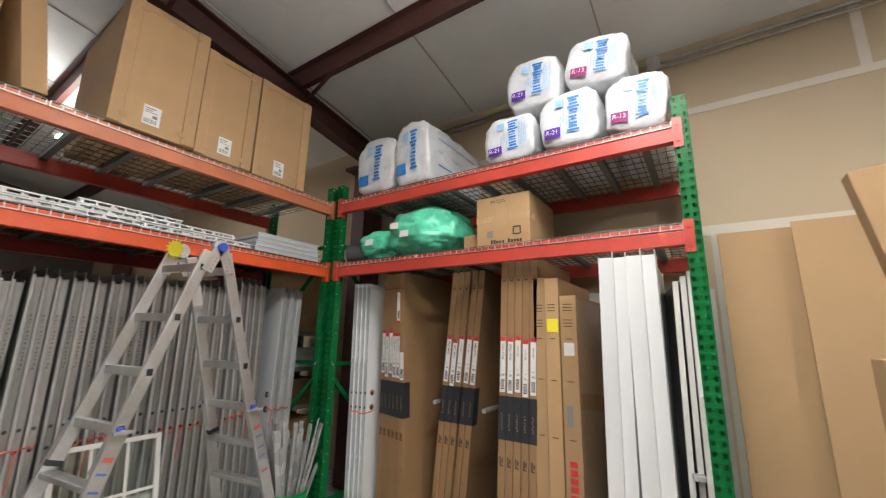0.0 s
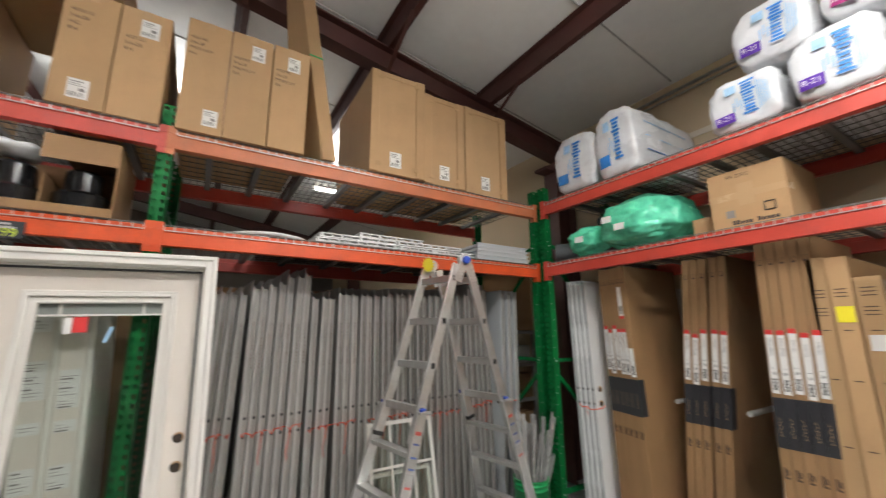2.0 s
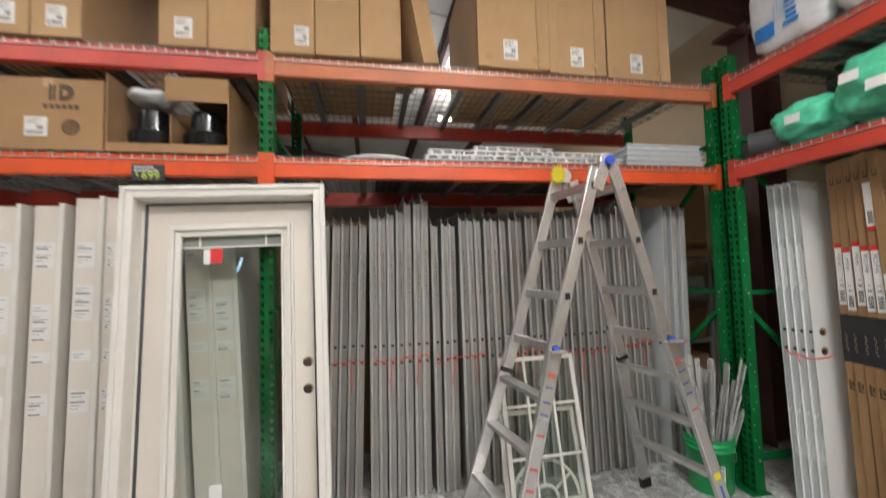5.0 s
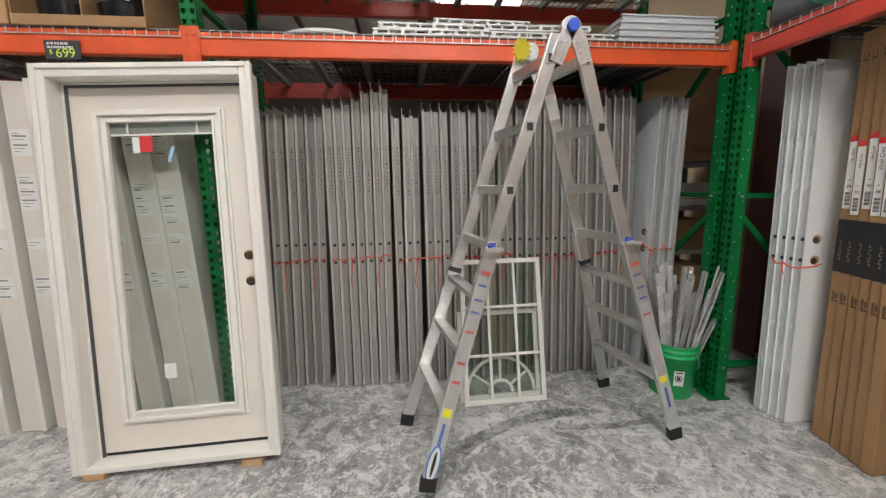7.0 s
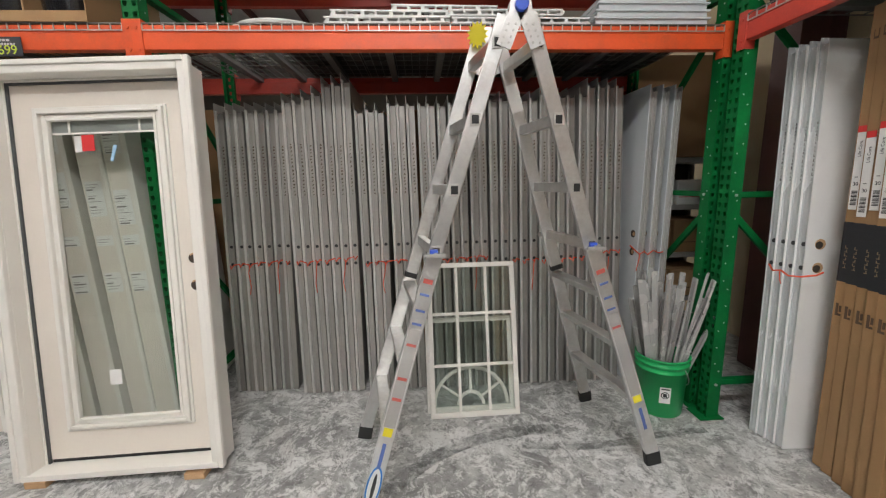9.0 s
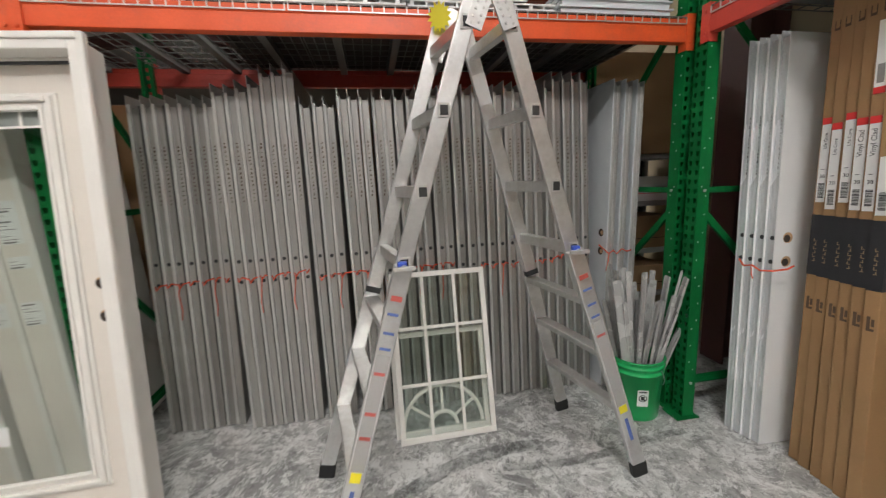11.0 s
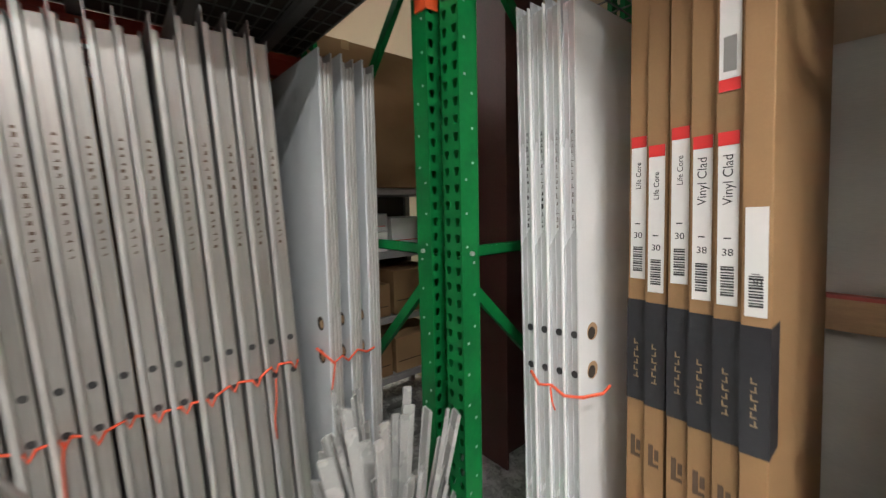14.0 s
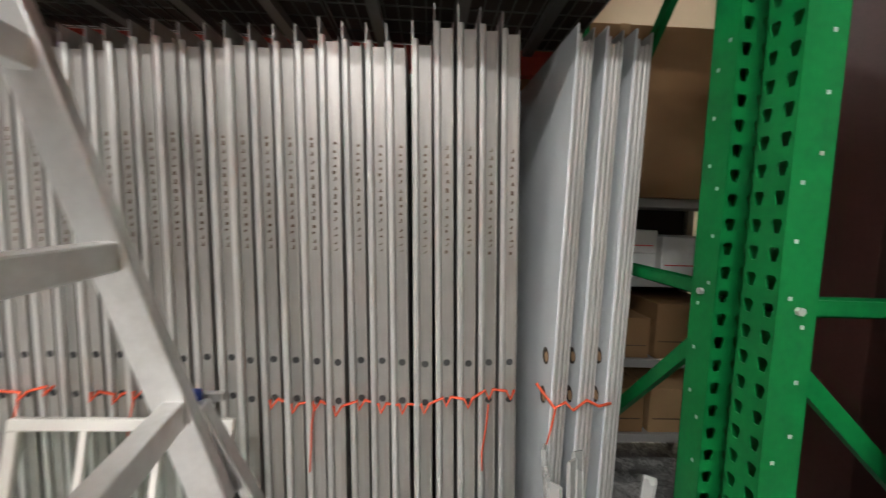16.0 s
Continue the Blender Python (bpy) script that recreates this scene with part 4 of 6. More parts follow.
# divider pipes
for x, y, z in ((-1.61, 3.12, 1.09), (-1.085, 2.99, 1.10)):
    bm = bmesh.new()
    add_rod(bm, [(0, 0, 0), (0, 3.845 - y, 0.0)], 0.017, 14)
    pp = part("divider_pipe", bm, zinc_wire, None, m=pose(x, y, z), smooth=False)
    tagged(pp, "galvanised divider pipe reaching out of the rack", "pipe", "divider pipes")
bm = bmesh.new()
add_box(bm, -2.5, 0.27, 3.84, 3.88, 1.045, 1.155)
dr = tagged(part("divider_rail", bm, bare_wood, None), "raw wood rail at the back holding divider pipes", "rail")
part("red_edge", box(-2.5, 0.27, 3.836, 3.882, 1.155, 1.168, 0.002), faded_red, dr, "dull red strip along the top edge")

# ---- cartons on the side rack ----


def carton(name, m, w, d, h, label, group="cartons on the side rack", material=card, seam=True):
    """Local: front face at y=0 (facing -y), x across, z up."""
    s = thing(name, m, label, "carton", group)
    part("carton_body", box(0, w, 0, d, 0, h, 0.005), material, s)
    if seam:
        part("tape_strip", box(w / 2 - 0.025, w / 2 + 0.025, -0.0006, d, h - 0.05, h + 0.0008), tape, s)
    return s


def scrawl(s, x, z, lines, size=0.032, material=pencil):
    for i, t in enumerate(lines):
        words("handwriting", t, size, material, s, pose(x, -0.0006, z - i * size * 1.25, 90, 0, random.Random(t).uniform(-1, 1)), "LEFT")


def on_rack(y0, z, x=-2.63, yaw=0.0):
    return pose(x, y0, z, 0, 0, 90 + yaw)


ZU, ZL = UP[1] + 0.011, LOW[1] + 0.011
for k, (y0, y1, zt, lines, lz, lab) in enumerate((
        (-0.315, -0.062, 3.695, ("400140", "54x28", "PREMIUM", "RH"), 3.56, (0.18, 0.11)),
        (-0.057, 0.205, 3.70, ("400090", "54x28", "PREMIUM", "RH"), 3.50, (0.17, 0.68)),
        (0.212, 0.462, 3.70, ("400090", "54x28", "PREMIUM", "RH"), 3.50, (0.14, 0.68)))):
    s = carton("upright_carton", on_rack(y0, ZU, -2.63 + 0.006 * k), y1 - y0, 0.95, zt - ZU, "tan upright carton with handwriting and white label")
    scrawl(s, 0.02, lz - ZU, lines)
    ship_label(s, pose(lab[0], -0.001, lab[1], 90, 0, 0), seed=k)
for k, (y0, y1, zt, lines, lz, lab) in enumerate((
        (-2.035, -1.81, 3.635, ("LH", "IGT"), 3.45, (0.09, 0.12)),
        (-1.803, -1.535, 3.645, ("400010", "54x28", "HG", "LH"), 3.45, (0.16, 0.115)),
        (-1.53, -1.29, 3.635, ("400010", "54x28", "HG", "LH"), 3.45, (0.12, 0.115)),
        (-0.915, -0.662, 3.635, ("400010", "54x28", "HG", "RH"), 3.50, (0.13, 0.11)),
        (-0.657, -0.40, 3.637, ("400182", "54x28", "RH"), 3.43, (0.15, 0.62)))):
    s = carton("upright_carton", on_rack(y0, ZU, -2.63 - 0.004 * k), y1 - y0, 0.95, zt - ZU, "tan upright carton with handwriting and white label")
    scrawl(s, 0.035, lz - ZU, lines, 0.034 if k else 0.055)
    ship_label(s, pose(lab[0], -0.001, lab[1], 90, 0, 0), 0.095, 0.12, seed=10 + k)
s = carton("wide_carton", on_rack(-2.615, ZU, -2.625), 0.575, 0.9, 0.585, "wide tan carton with a torn flap and white label")
ship_label(s, pose(0.31, -0.001, 0.25, 90, 0, 0), 0.11, 0.085, seed=21)
part("tape_patch", box(0.26, 0.33, -0.0012, 0.0, 0.0, 0.13), tape, s)
bm = bmesh.new()
bm.faces.new([bm.verts.new(p) for p in ((0.36, -0.001, 0.50), (0.50, -0.001, 0.55), (0.49, -0.05, 0.49), (0.44, -0.06, 0.46))])
bmesh.ops.solidify(bm, geom=bm.faces[:], thickness=0.004)
part("torn_flap", bm, card, s, "torn cardboard flap")
s = carton("wide_carton", on_rack(-2.63, ZU + 0.589, -2.66), 0.615, 0.85, 0.56, "tan carton with printed lines stacked on another carton")
bm = bmesh.new()
for z, a, b in ((0.44, 0.10, 0.50), (0.41, 0.05, 0.46), (0.385, 0.05, 0.40), (0.36, 0.08, 0.25), (0.34, 0.36, 0.52), (0.03, 0.10, 0.34), (0.52, 0.16, 0.30)):
    x = a
    rr = random.Random(int(z * 1000))
    while x < b:
        dx = rr.uniform(0.010, 0.035)
        add_box(bm, x, x + dx, -0.001, -0.0004, z, z + 0.012)
        x += dx + 0.008
tagged(part("print", bm, pencil, s), kind="stuff")
ship_label(s, pose(0.27, -0.001, 0.27, 90, 0, 2), 0.10, 0.075, seed=22)
s = carton("flat_carton", on_rack(-1.465, 3.672, -2.64), 0.80, 0.95, 0.265, "long flat tan carton lying across two upright cartons")
ship_label(s, pose(0.115, -0.001, 0.20, 90, 0, -1), 0.15, 0.085, seed=23)
scrawl(s, 0.62, 0.21, ("PREMIUM", "54x28", "RH"), 0.036)
scrawl(s, 0.20, 0.075, ("400055 9280",), 0.06, tape)
# tall thin carton leaning on its neighbours
m = on_rack(0.605, ZU + 0.004, -2.635, 16) @ pose(0, 0, 0, 0, -9.0, 0)
s = thing("thin_carton", m, "tall thin tan carton leaning, tied with green strap", "carton", "cartons on the side rack")
bm = bmesh.new()
w, d, h = 0.115, 0.50, 1.62
vs = [bm.verts.new(p) for p in ((0, 0, 0), (w, 0, 0), (w, d, 0), (0, d, 0), (0, 0.10, h), (w, 0.10, h), (w, d * 0.62, h), (0, d * 0.62, h))]
for f in ((0, 3, 2, 1), (4, 5, 6, 7), (0, 1, 5, 4), (1, 2, 6, 5), (2, 3, 7, 6), (3, 0, 4, 7)):
    bm.faces.new([vs[i] for i in f])
soften(bm, 0.004)
part("carton_body", bm, card, s)
ship_label(s, pose(0.058, 0.0865, 1.46, 86.5, 0, 0), 0.085, 0.115, seed=24)
part("green_strap", box(-0.002, w + 0.002, 0.049, 0.053, 0.845, 0.856), green_plastic, s, "thin green strap")
# big cartons with corner posts
for k, (y0, y1, zt) in enumerate(((0.965, 1.46, 3.80), (1.475, 1.905, 3.745), (1.93, 2.44, 3.77))):
    hgt = zt - ZU
    wd = y1 - y0
    s = carton("large_carton", on_rack(y0, ZU, -2.63 - 0.02 * k, (-1.5, 0, 0.6)[k]), wd, 0.98, hgt, "large tan carton with folded corner posts and white label", seam=False)
    for a, b in ((0.0, 0.075), (wd - 0.085, wd)):
        part("corner_post", box(a, b, -0.008, 0.05, 0.004, hgt + 0.006, 0.004), card, s, "raised cardboard corner post")
    part("top_rim", box(0.075, wd - 0.085, -0.004, 0.03, hgt - 0.045, hgt + 0.003, 0.003), card, s)
    bm = bmesh.new()
    for cx in (0.075, wd - 0.085):
        add_box(bm, cx - 0.025, cx + 0.02, -0.011, -0.008, 0.05, 0.085)
        add_box(bm, cx - 0.02, cx + 0.03, -0.0115, -0.008, hgt - 0.07, hgt - 0.05)
    tagged(part("folded_tab", bm, card, s), kind="stuff")
    ship_label(s, pose((0.225, 0.21, 0.235)[k], -0.0015, 0.125, 90, 0, 0), 0.10, 0.135, seed=30 + k)
    scrawl(s, 0.09, hgt * 0.8, ("RH",), 0.05, tape)

# lower level cartons
for k, (y0, y1) in enumerate(((-2.82, -2.215), (-1.705, -1.185))):
    s = carton("printed_carton", on_rack(y0, ZL, -2.65), y1 - y0, 0.62, 0.395, "brown carton printed with a dark emblem", material=card_dark)
    cx = (y1 - y0) * 0.62
    bm = bmesh.new()
    add_box(bm, cx - 0.06, cx - 0.045, -0.001, -0.0004, 0.27, 0.36)
    add_box(bm, cx - 0.04, cx - 0.028, -0.001, -0.0004, 0.27, 0.36)
    arc = [(cx - 0.012, 0.268)] + [(cx + 0.012 + 0.047 * math.cos(t), 0.315 + 0.047 * math.sin(t)) for t in [math.pi * (i / 12 - 0.5) for i in range(13)]] + [(cx - 0.012, 0.362)]
    hollow = [(cx + 0.004, 0.298)] + [(cx + 0.012 + 0.017 * math.cos(t), 0.315 + 0.017 * math.sin(t)) for t in [math.pi * (i / 12 - 0.5) for i in range(13)]] + [(cx + 0.004, 0.332)]
    for (p0, p1), (q0, q1) in zip(zip(arc, arc[1:] + arc[:1]), zip(hollow, hollow[1:] + hollow[:1])):
        bm.faces.new([bm.verts.new((px, -0.0008, pz)) for px, pz in (p0, p1, q1, q0)])
    x = cx - 0.085
    for i in range(6):
        add_box(bm, x, x + 0.021, -0.001, -0.0004, 0.225, 0.25)
        x += 0.029
    tagged(part("emblem", bm, pencil, s, "dark printed emblem"), kind="stuff")
    bm = bmesh.new()
    disc(bm, (cx + 0.045, -0.001, 0.125), 0.043, 0.0006, 28)
    rd = part("round_mark", bm, pencil, s, "round dark printed mark")
    for i in range(5):
        zz = 0.125 - 0.028 + i * 0.014
        hw = 0.034 * math.cos((i - 2) * 0.42)
        part("mark_stripe", box(cx + 0.045 - hw, cx + 0.045 + hw, -0.0016, -0.0010, zz - 0.002, zz + 0.002), card_dark, rd)
    ship_label(s, pose(cx - 0.115, -0.001, 0.125, 90, 0, 0), 0.105, 0.105, seed=40 + k)
s = thing("open_carton", on_rack(-1.172, ZL, -2.65), "open brown carton holding two glossy black parts", "carton", "cartons on the side rack")
W, D, Hh = 0.625, 0.6, 0.44
for nm, b in (("side_wall", (0, 0.006, 0, D, 0, Hh)), ("side_wall", (W - 0.006, W, 0, D, 0, Hh)), ("back_wall", (0.006, W - 0.006, D - 0.006, D, 0, Hh)), ("bottom", (0.006, W - 0.006, 0.004, D - 0.006, 0, 0.006)), ("front_lip", (0.0, W, -0.004, 0.002, 0.0, 0.05)), ("divider", (W / 2 - 0.004, W / 2 + 0.004, 0.02, D - 0.01, 0.006, 0.22)), ("folded_flap", (W / 2 - 0.02, W - 0.006, -0.003, 0.003, 0.30, 0.44)), ("top_flap", (0.30, W, 0.01, D, Hh - 0.008, Hh))):
    part(nm, box(*b), card_dark, s)
for k, x in enumerate((0.165, 0.455)):
    bm = lathe([(0.0, 0.0), (0.145, 0.0), (0.145, 0.05), (0.122, 0.058), (0.128, 0.125), (0.116, 0.140), (0.086, 0.145), (0.082, 0.262), (0.072, 0.275), (0.05, 0.275), (0.046, 0.25), (0.0, 0.25)], 48)
    o = part("vent_part", bm, black_plastic, None, m=on_rack(-1.172, ZL + 0.008, -2.65) @ pose(x, 0.155, 0), smooth=False)
    tagged(o, "glossy black plastic stepped round vent part in the open carton", "vent part", "black vent parts")
bm = bmesh.new()
bmesh.ops.create_icosphere(bm, subdivisions=3, radius=0.12)
for v in bm.verts:
    v.co.z *= 0.36
    v.co.x *= 1.1
    v.co += v.normal * (0.02 * noise.noise(v.co * 14) + 0.016 * abs(noise.noise(v.co * 34)))
o = part("plastic_bag", bm, bag_film, None, m=on_rack(-1.172, ZL + 0.37, -2.65) @ pose(0.165, 0.17, 0), smooth=True)
tagged(o, "crumpled white plastic bag on top of the open carton", "bag")

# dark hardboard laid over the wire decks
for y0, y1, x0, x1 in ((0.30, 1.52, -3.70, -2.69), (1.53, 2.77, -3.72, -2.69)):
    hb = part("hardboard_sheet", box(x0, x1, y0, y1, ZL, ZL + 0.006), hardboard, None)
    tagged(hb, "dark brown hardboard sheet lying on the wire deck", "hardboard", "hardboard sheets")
ZL += 0.007

# window grilles on the lower level


def lattice(m, w, d, cells_x, cells_y, arch=False):
    s = thing("window_grille", m, "white vinyl window grille lying flat in a stack", "window grille", "white window grilles")
    t, hh = 0.022, 0.034
    for a in ((0, w, d - t, d), (0, t, t, d - t), (w - t, w, t, d - t)):
        part("rail", box(a[0], a[1], a[2], a[3], 0, hh, 0.002), lattice_white, s)
    for z0 in (0.0, hh - 0.009):
        part("front_rail", box(0, w, 0, t, z0, z0 + 0.009, 0.001), lattice_white, s)
    bm = bmesh.new()
    k = 0
    while 0.01 + k * 0.075 < w:
        x = min(0.01 + k * 0.075, w - 0.012)
        add_box(bm, x, x + (0.010 if k % 2 else 0.020), 0.002, t - 0.002, 0.009, hh - 0.009)
        k += 1
    tagged(part("spacer_blocks", bm, lattice_white, s), kind="stuff")
    for i in range(1, cells_x):
        x = w * i / cells_x
        part("muntin", box(x - 0.01, x + 0.01, t, d - t, 0.008, hh - 0.006), lattice_white, s)
    for i in range(1, cells_y):
        y = d * i / cells_y
        part("muntin", box(t, w - t, y - 0.01, y + 0.01, 0.009, hh - 0.007), lattice_white, s)
    return s


for k, (y0, w, z, x) in enumerate(((0.60, 0.66, 0.0, -2.68), (0.63, 0.64, 0.042, -2.70), (1.27, 0.66, 0.0, -2.68), (1.25, 0.62, 0.042, -2.69), (0.95, 0.58, 0.105, -2.74), (1.72, 0.30, 0.0, -2.68))):
    lattice(on_rack(y0, ZL + 0.001 + z + (0.0 if k != 4 else -0.02), x, (-1, 1, 0.5, -0.6, 1.2, 0)[k]), w, 0.85, 6 if w > 0.5 else 3, 4)
s = thing("arched_grille", on_rack(0.03, ZL + 0.001, -2.69), "white vinyl half-round window grille lying flat", "window grille", "white window grilles")
for r, nm in ((0.285, "outer_arch"), (0.14, "inner_arch")):
    bm = bmesh.new()
    add_rod(bm, [(0.285 + r * math.cos(math.pi * i / 20), 0.29 - r * math.sin(math.pi * i / 20), 0.016) for i in range(21)], 0.015, 8)
    part(nm, bm, lattice_white, s)
for a in (30, 60, 90, 120, 150):
    bm = bmesh.new()
    c, q = math.cos(radians(a)), math.sin(radians(a))
    add_rod(bm, [(0.285 + 0.14 * c, 0.29 - 0.14 * q, 0.016), (0.285 + 0.28 * c, 0.29 - 0.28 * q, 0.016)], 0.010, 6)
    part("spoke", bm, lattice_white, s)
part("base_rail", box(0.0, 0.57, 0.29, 0.32, 0, 0.03, 0.002), lattice_white, s)
for k in range(4):
    s = thing("glass_insert", on_rack(2.05 + 0.012 * k, ZL + 0.001 + k * 0.042, -2.68 - 0.01 * k), "grey framed door glass insert lying flat in a stack", "glass insert", "stacked glass inserts")
    w, d = 0.63 - 0.01 * k, 0.9
    bm = bmesh.new()
    for a in ((0, w, 0, 0.05), (0, w, d - 0.05, d), (0, 0.05, 0.05, d - 0.05), (w - 0.05, w, 0.05, d - 0.05)):
        add_box(bm, a[0], a[1], a[2], a[3], 0, 0.024)
    part("insert_frame", bm, door_skin, s)
    part("flange", box(-0.012, w + 0.012, -0.012, 0.006, 0.024, 0.032), door_skin, s)
    part("pane", box(0.05, w - 0.05, 0.05, d - 0.05, 0.008, 0.018), door_skin, s)

ZL -= 0.007
# price signs on the beam
for y, z, w, h, txt, ang in ((-0.96, 2.158, 0.165, 0.09, "699", 0), (-2.012, 2.157, 0.17, 0.086, "559", 0), (-2.277, 2.185, 0.178, 0.072, "", 0)):
    s = thing("price_sign", pose(-2.650, y, z, 90, 0, 90), "small black price sign with yellow numerals on the beam", "price sign", "price signs")
    part("sign_card", flat(w, h, 0.002), sign_black, s)
    x, rects = -w * 0.42, []
    rr = random.Random(int(-y * 100))
    for ln, zz in ((0.6, 0.32), (0.75, 0.12)) if txt else ((0.6, 0.2), (0.8, -0.15)):
        x = -w * 0.42
        while x < w * (ln - 0.42):
            dx = rr.uniform(0.006, 0.018)
            rects.append((x + dx / 2, h * zz, dx, h * 0.12))
            x += dx + 0.004
    tagged(part("small_print", bars(rects, z=0.002), chalk_white, s), kind="stuff")
    if txt:
        words("numerals", txt, 0.062, chalk_yellow, s, pose(0.012, -0.018, 0.0024))
        words("dollar_mark", "$", 0.03, chalk_yellow, s, pose(-0.055, -0.012, 0.0024))

# ---- insulation rolls ----


def roll_bag(x0, x1, z0, z1, length, y, tilt, r_text, ink_mat, seed, tall=False):
    w, h = x1 - x0, z1 - z0
    m = pose((x0 + x1) / 2, y, z0, 0, tilt, 0)
    s = thing("insulation_roll", m, "white plastic bag of insulation with blue and %s print" % ("purple" if ink_mat is purple_ink else "magenta" if ink_mat is magenta_ink else "blue"), "insulation bag", "insulation bags")
    bm = bmesh.new()
    n, prof = 44, []
    L = length
    rc = 0.05
    for i in range(6):
        a = math.pi / 2 * i / 5
        prof.append((rc * (1 - math.cos(a)) * 0.7, 1 - (1 - math.sin(a)) * rc / (w / 2) * 1.35))
    for i in range(1, 9):
        prof.append((rc * 0.7 + (L - 2 * rc) * i / 9, 1.0 + 0.02 * math.sin(i * 2.1 + seed)))
    for i in range(6):
        a = math.pi / 2 * i / 5
        prof.append((L - rc + rc * math.sin(a), 1 - (1 - math.cos(a)) * 0.45))
    rings = []
    for yy, sc in prof:
        ring = []
        for k in range(n):
            t = 2 * math.pi * k / n
            c, q = math.cos(t), math.sin(t)
            e = 0.47
            px = abs(c) ** e * math.copysign(1, c) * w / 2 * sc
            pz = abs(q) ** e * math.copysign(1, q) * h / 2 * sc
            nn = noise.noise(Vector((px * 7, yy * 5 + seed * 3.1, pz * 7)))
            crease = noise.noise(Vector((t * 5.0 + seed, yy * 3.0, seed * 1.7)))
            fold = abs(noise.noise(Vector((px * 11 + seed, yy * 16, pz * 11)))) * math.exp(-((yy - 0.05) / 0.10) ** 2)
            fac = (1 + 0.05 * nn + 0.03 * crease - 0.17 * fold) * (1.0 - 0.07 * max(0.0, q)) * (1.0 - 0.05 * max(0.0, -c) * max(0.0, q))
            pinch = 1.0 - (0.10 * max(0.0, q) ** 2 if yy < 0.12 else 0.0)
            ring.append(bm.verts.new((px * fac * pinch, yy - (0.02 * nn if yy < 0.05 else 0), h / 2 + max(-h / 2, pz * fac))))
        rings.append(ring)
    for a, b in zip(rings, rings[1:]):
        for k in range(n):
            bm.faces.new((a[k], a[(k + 1) % n], b[(k + 1) % n], b[k]))
    cen = bm.verts.new((0, -0.012, h / 2))
    for k in range(n):
        bm.faces.new((rings[0][(k + 1) % n], rings[0][k], cen))
    bm.faces.new(rings[-1])
    part("bag", bm, bag_film, s, smooth=True)
    fy = -0.021
    rr = random.Random(seed)

    def patch(nm, x, z, pw, ph, mat, cells=1):
        b2 = bmesh.new()
        nx = max(2, int(pw / 0.02))
        nz = max(2, int(ph / 0.02))
        grid = [[b2.verts.new((x - pw / 2 + pw * i / nx, fy + 0.22 * ((x - pw / 2 + pw * i / nx) / (w / 2)) ** 4 * 0.10 + 0.012 * ((z - ph / 2 + ph * j / nz - h / 2) / (h / 2)) ** 2, z - ph / 2 + ph * j / nz)) for j in range(nz + 1)] for i in range(nx + 1)]
        for i in range(nx):
            for j in range(nz):
                b2.faces.new((grid[i][j], grid[i + 1][j], grid[i + 1][j + 1], grid[i][j + 1]))
        return part(nm, b2, mat, s)
    bx = w * 0.10
    z = h * 0.20
    step = h * 0.60 / 11
    for i in range(11):
        patch("brand_letter", bx + rr.uniform(-0.003, 0.003), z + step / 2, w * (0.13 if i not in (0, 7, 10) else 0.19), step * (0.66 if i not in (3, 5) else 0.34), blue_ink)
        z += step
    patch("fine_print", -w * 0.12, h * 0.72, w * 0.15, h * 0.14, pale_blue_ink)
    for i in range(4):
        patch("fine_print", -w * 0.10 + 0.02 * i, h * (0.40 + 0.06 * (i % 2)), 0.008, h * 0.16, pale_blue_ink)
    if ink_mat is not blue_ink:
        for i in range(5):
            patch("side_print", w * (0.22 + 0.028 * i), h * 0.48, 0.005, h * (0.5 - 0.04 * i), pale_blue_ink)
    patch("grade_patch", -w * 0.24, h * 0.24, w * 0.27, h * 0.16, ink_mat)
    if r_text:
        words("grade_print", r_text, min(0.05, w * 0.11), paper, s, pose(-w * 0.24, fy - 0.0035, h * 0.24, 90, 0, 0))
    if tall:
        for i in range(3):
            b2 = bmesh.new()
            add_box(b2, w / 2 * 0.985, w / 2 * 1.012, 0.15, L * 0.8, h * (0.3 + 0.2 * i), h * (0.3 + 0.2 * i) + 0.006)
            part("side_print", b2, pale_blue_ink if i else blue_ink, s)
    return s


ZB = ZU + 0.001
roll_bag(-2.385, -1.905, ZB, 3.49, 0.62, 2.80, 2, "", blue_ink, 1, True)
roll_bag(-1.885, -1.49, ZB, 3.53, 1.0, 2.79, -2, "", blue_ink, 2, True)
roll_bag(-0.985, -0.56, ZB, 3.285, 0.95, 2.79, -1, "R-21", purple_ink, 3)
roll_bag(-0.545, -0.125, ZB, 3.33, 0.95, 2.77, 2, "R-21", purple_ink, 4)
roll_bag(-0.115, 0.265, ZB, 3.30, 0.95, 2.78, 5, "R-13", magenta_ink, 5)
roll_bag(-0.80, -0.385, 3.288, 3.705, 0.95, 2.80, 4, "R-21", purple_ink, 6)
roll_bag(-0.365, 0.045, 3.315, 3.69, 0.95, 2.79, 10, "R-13", magenta_ink, 7)

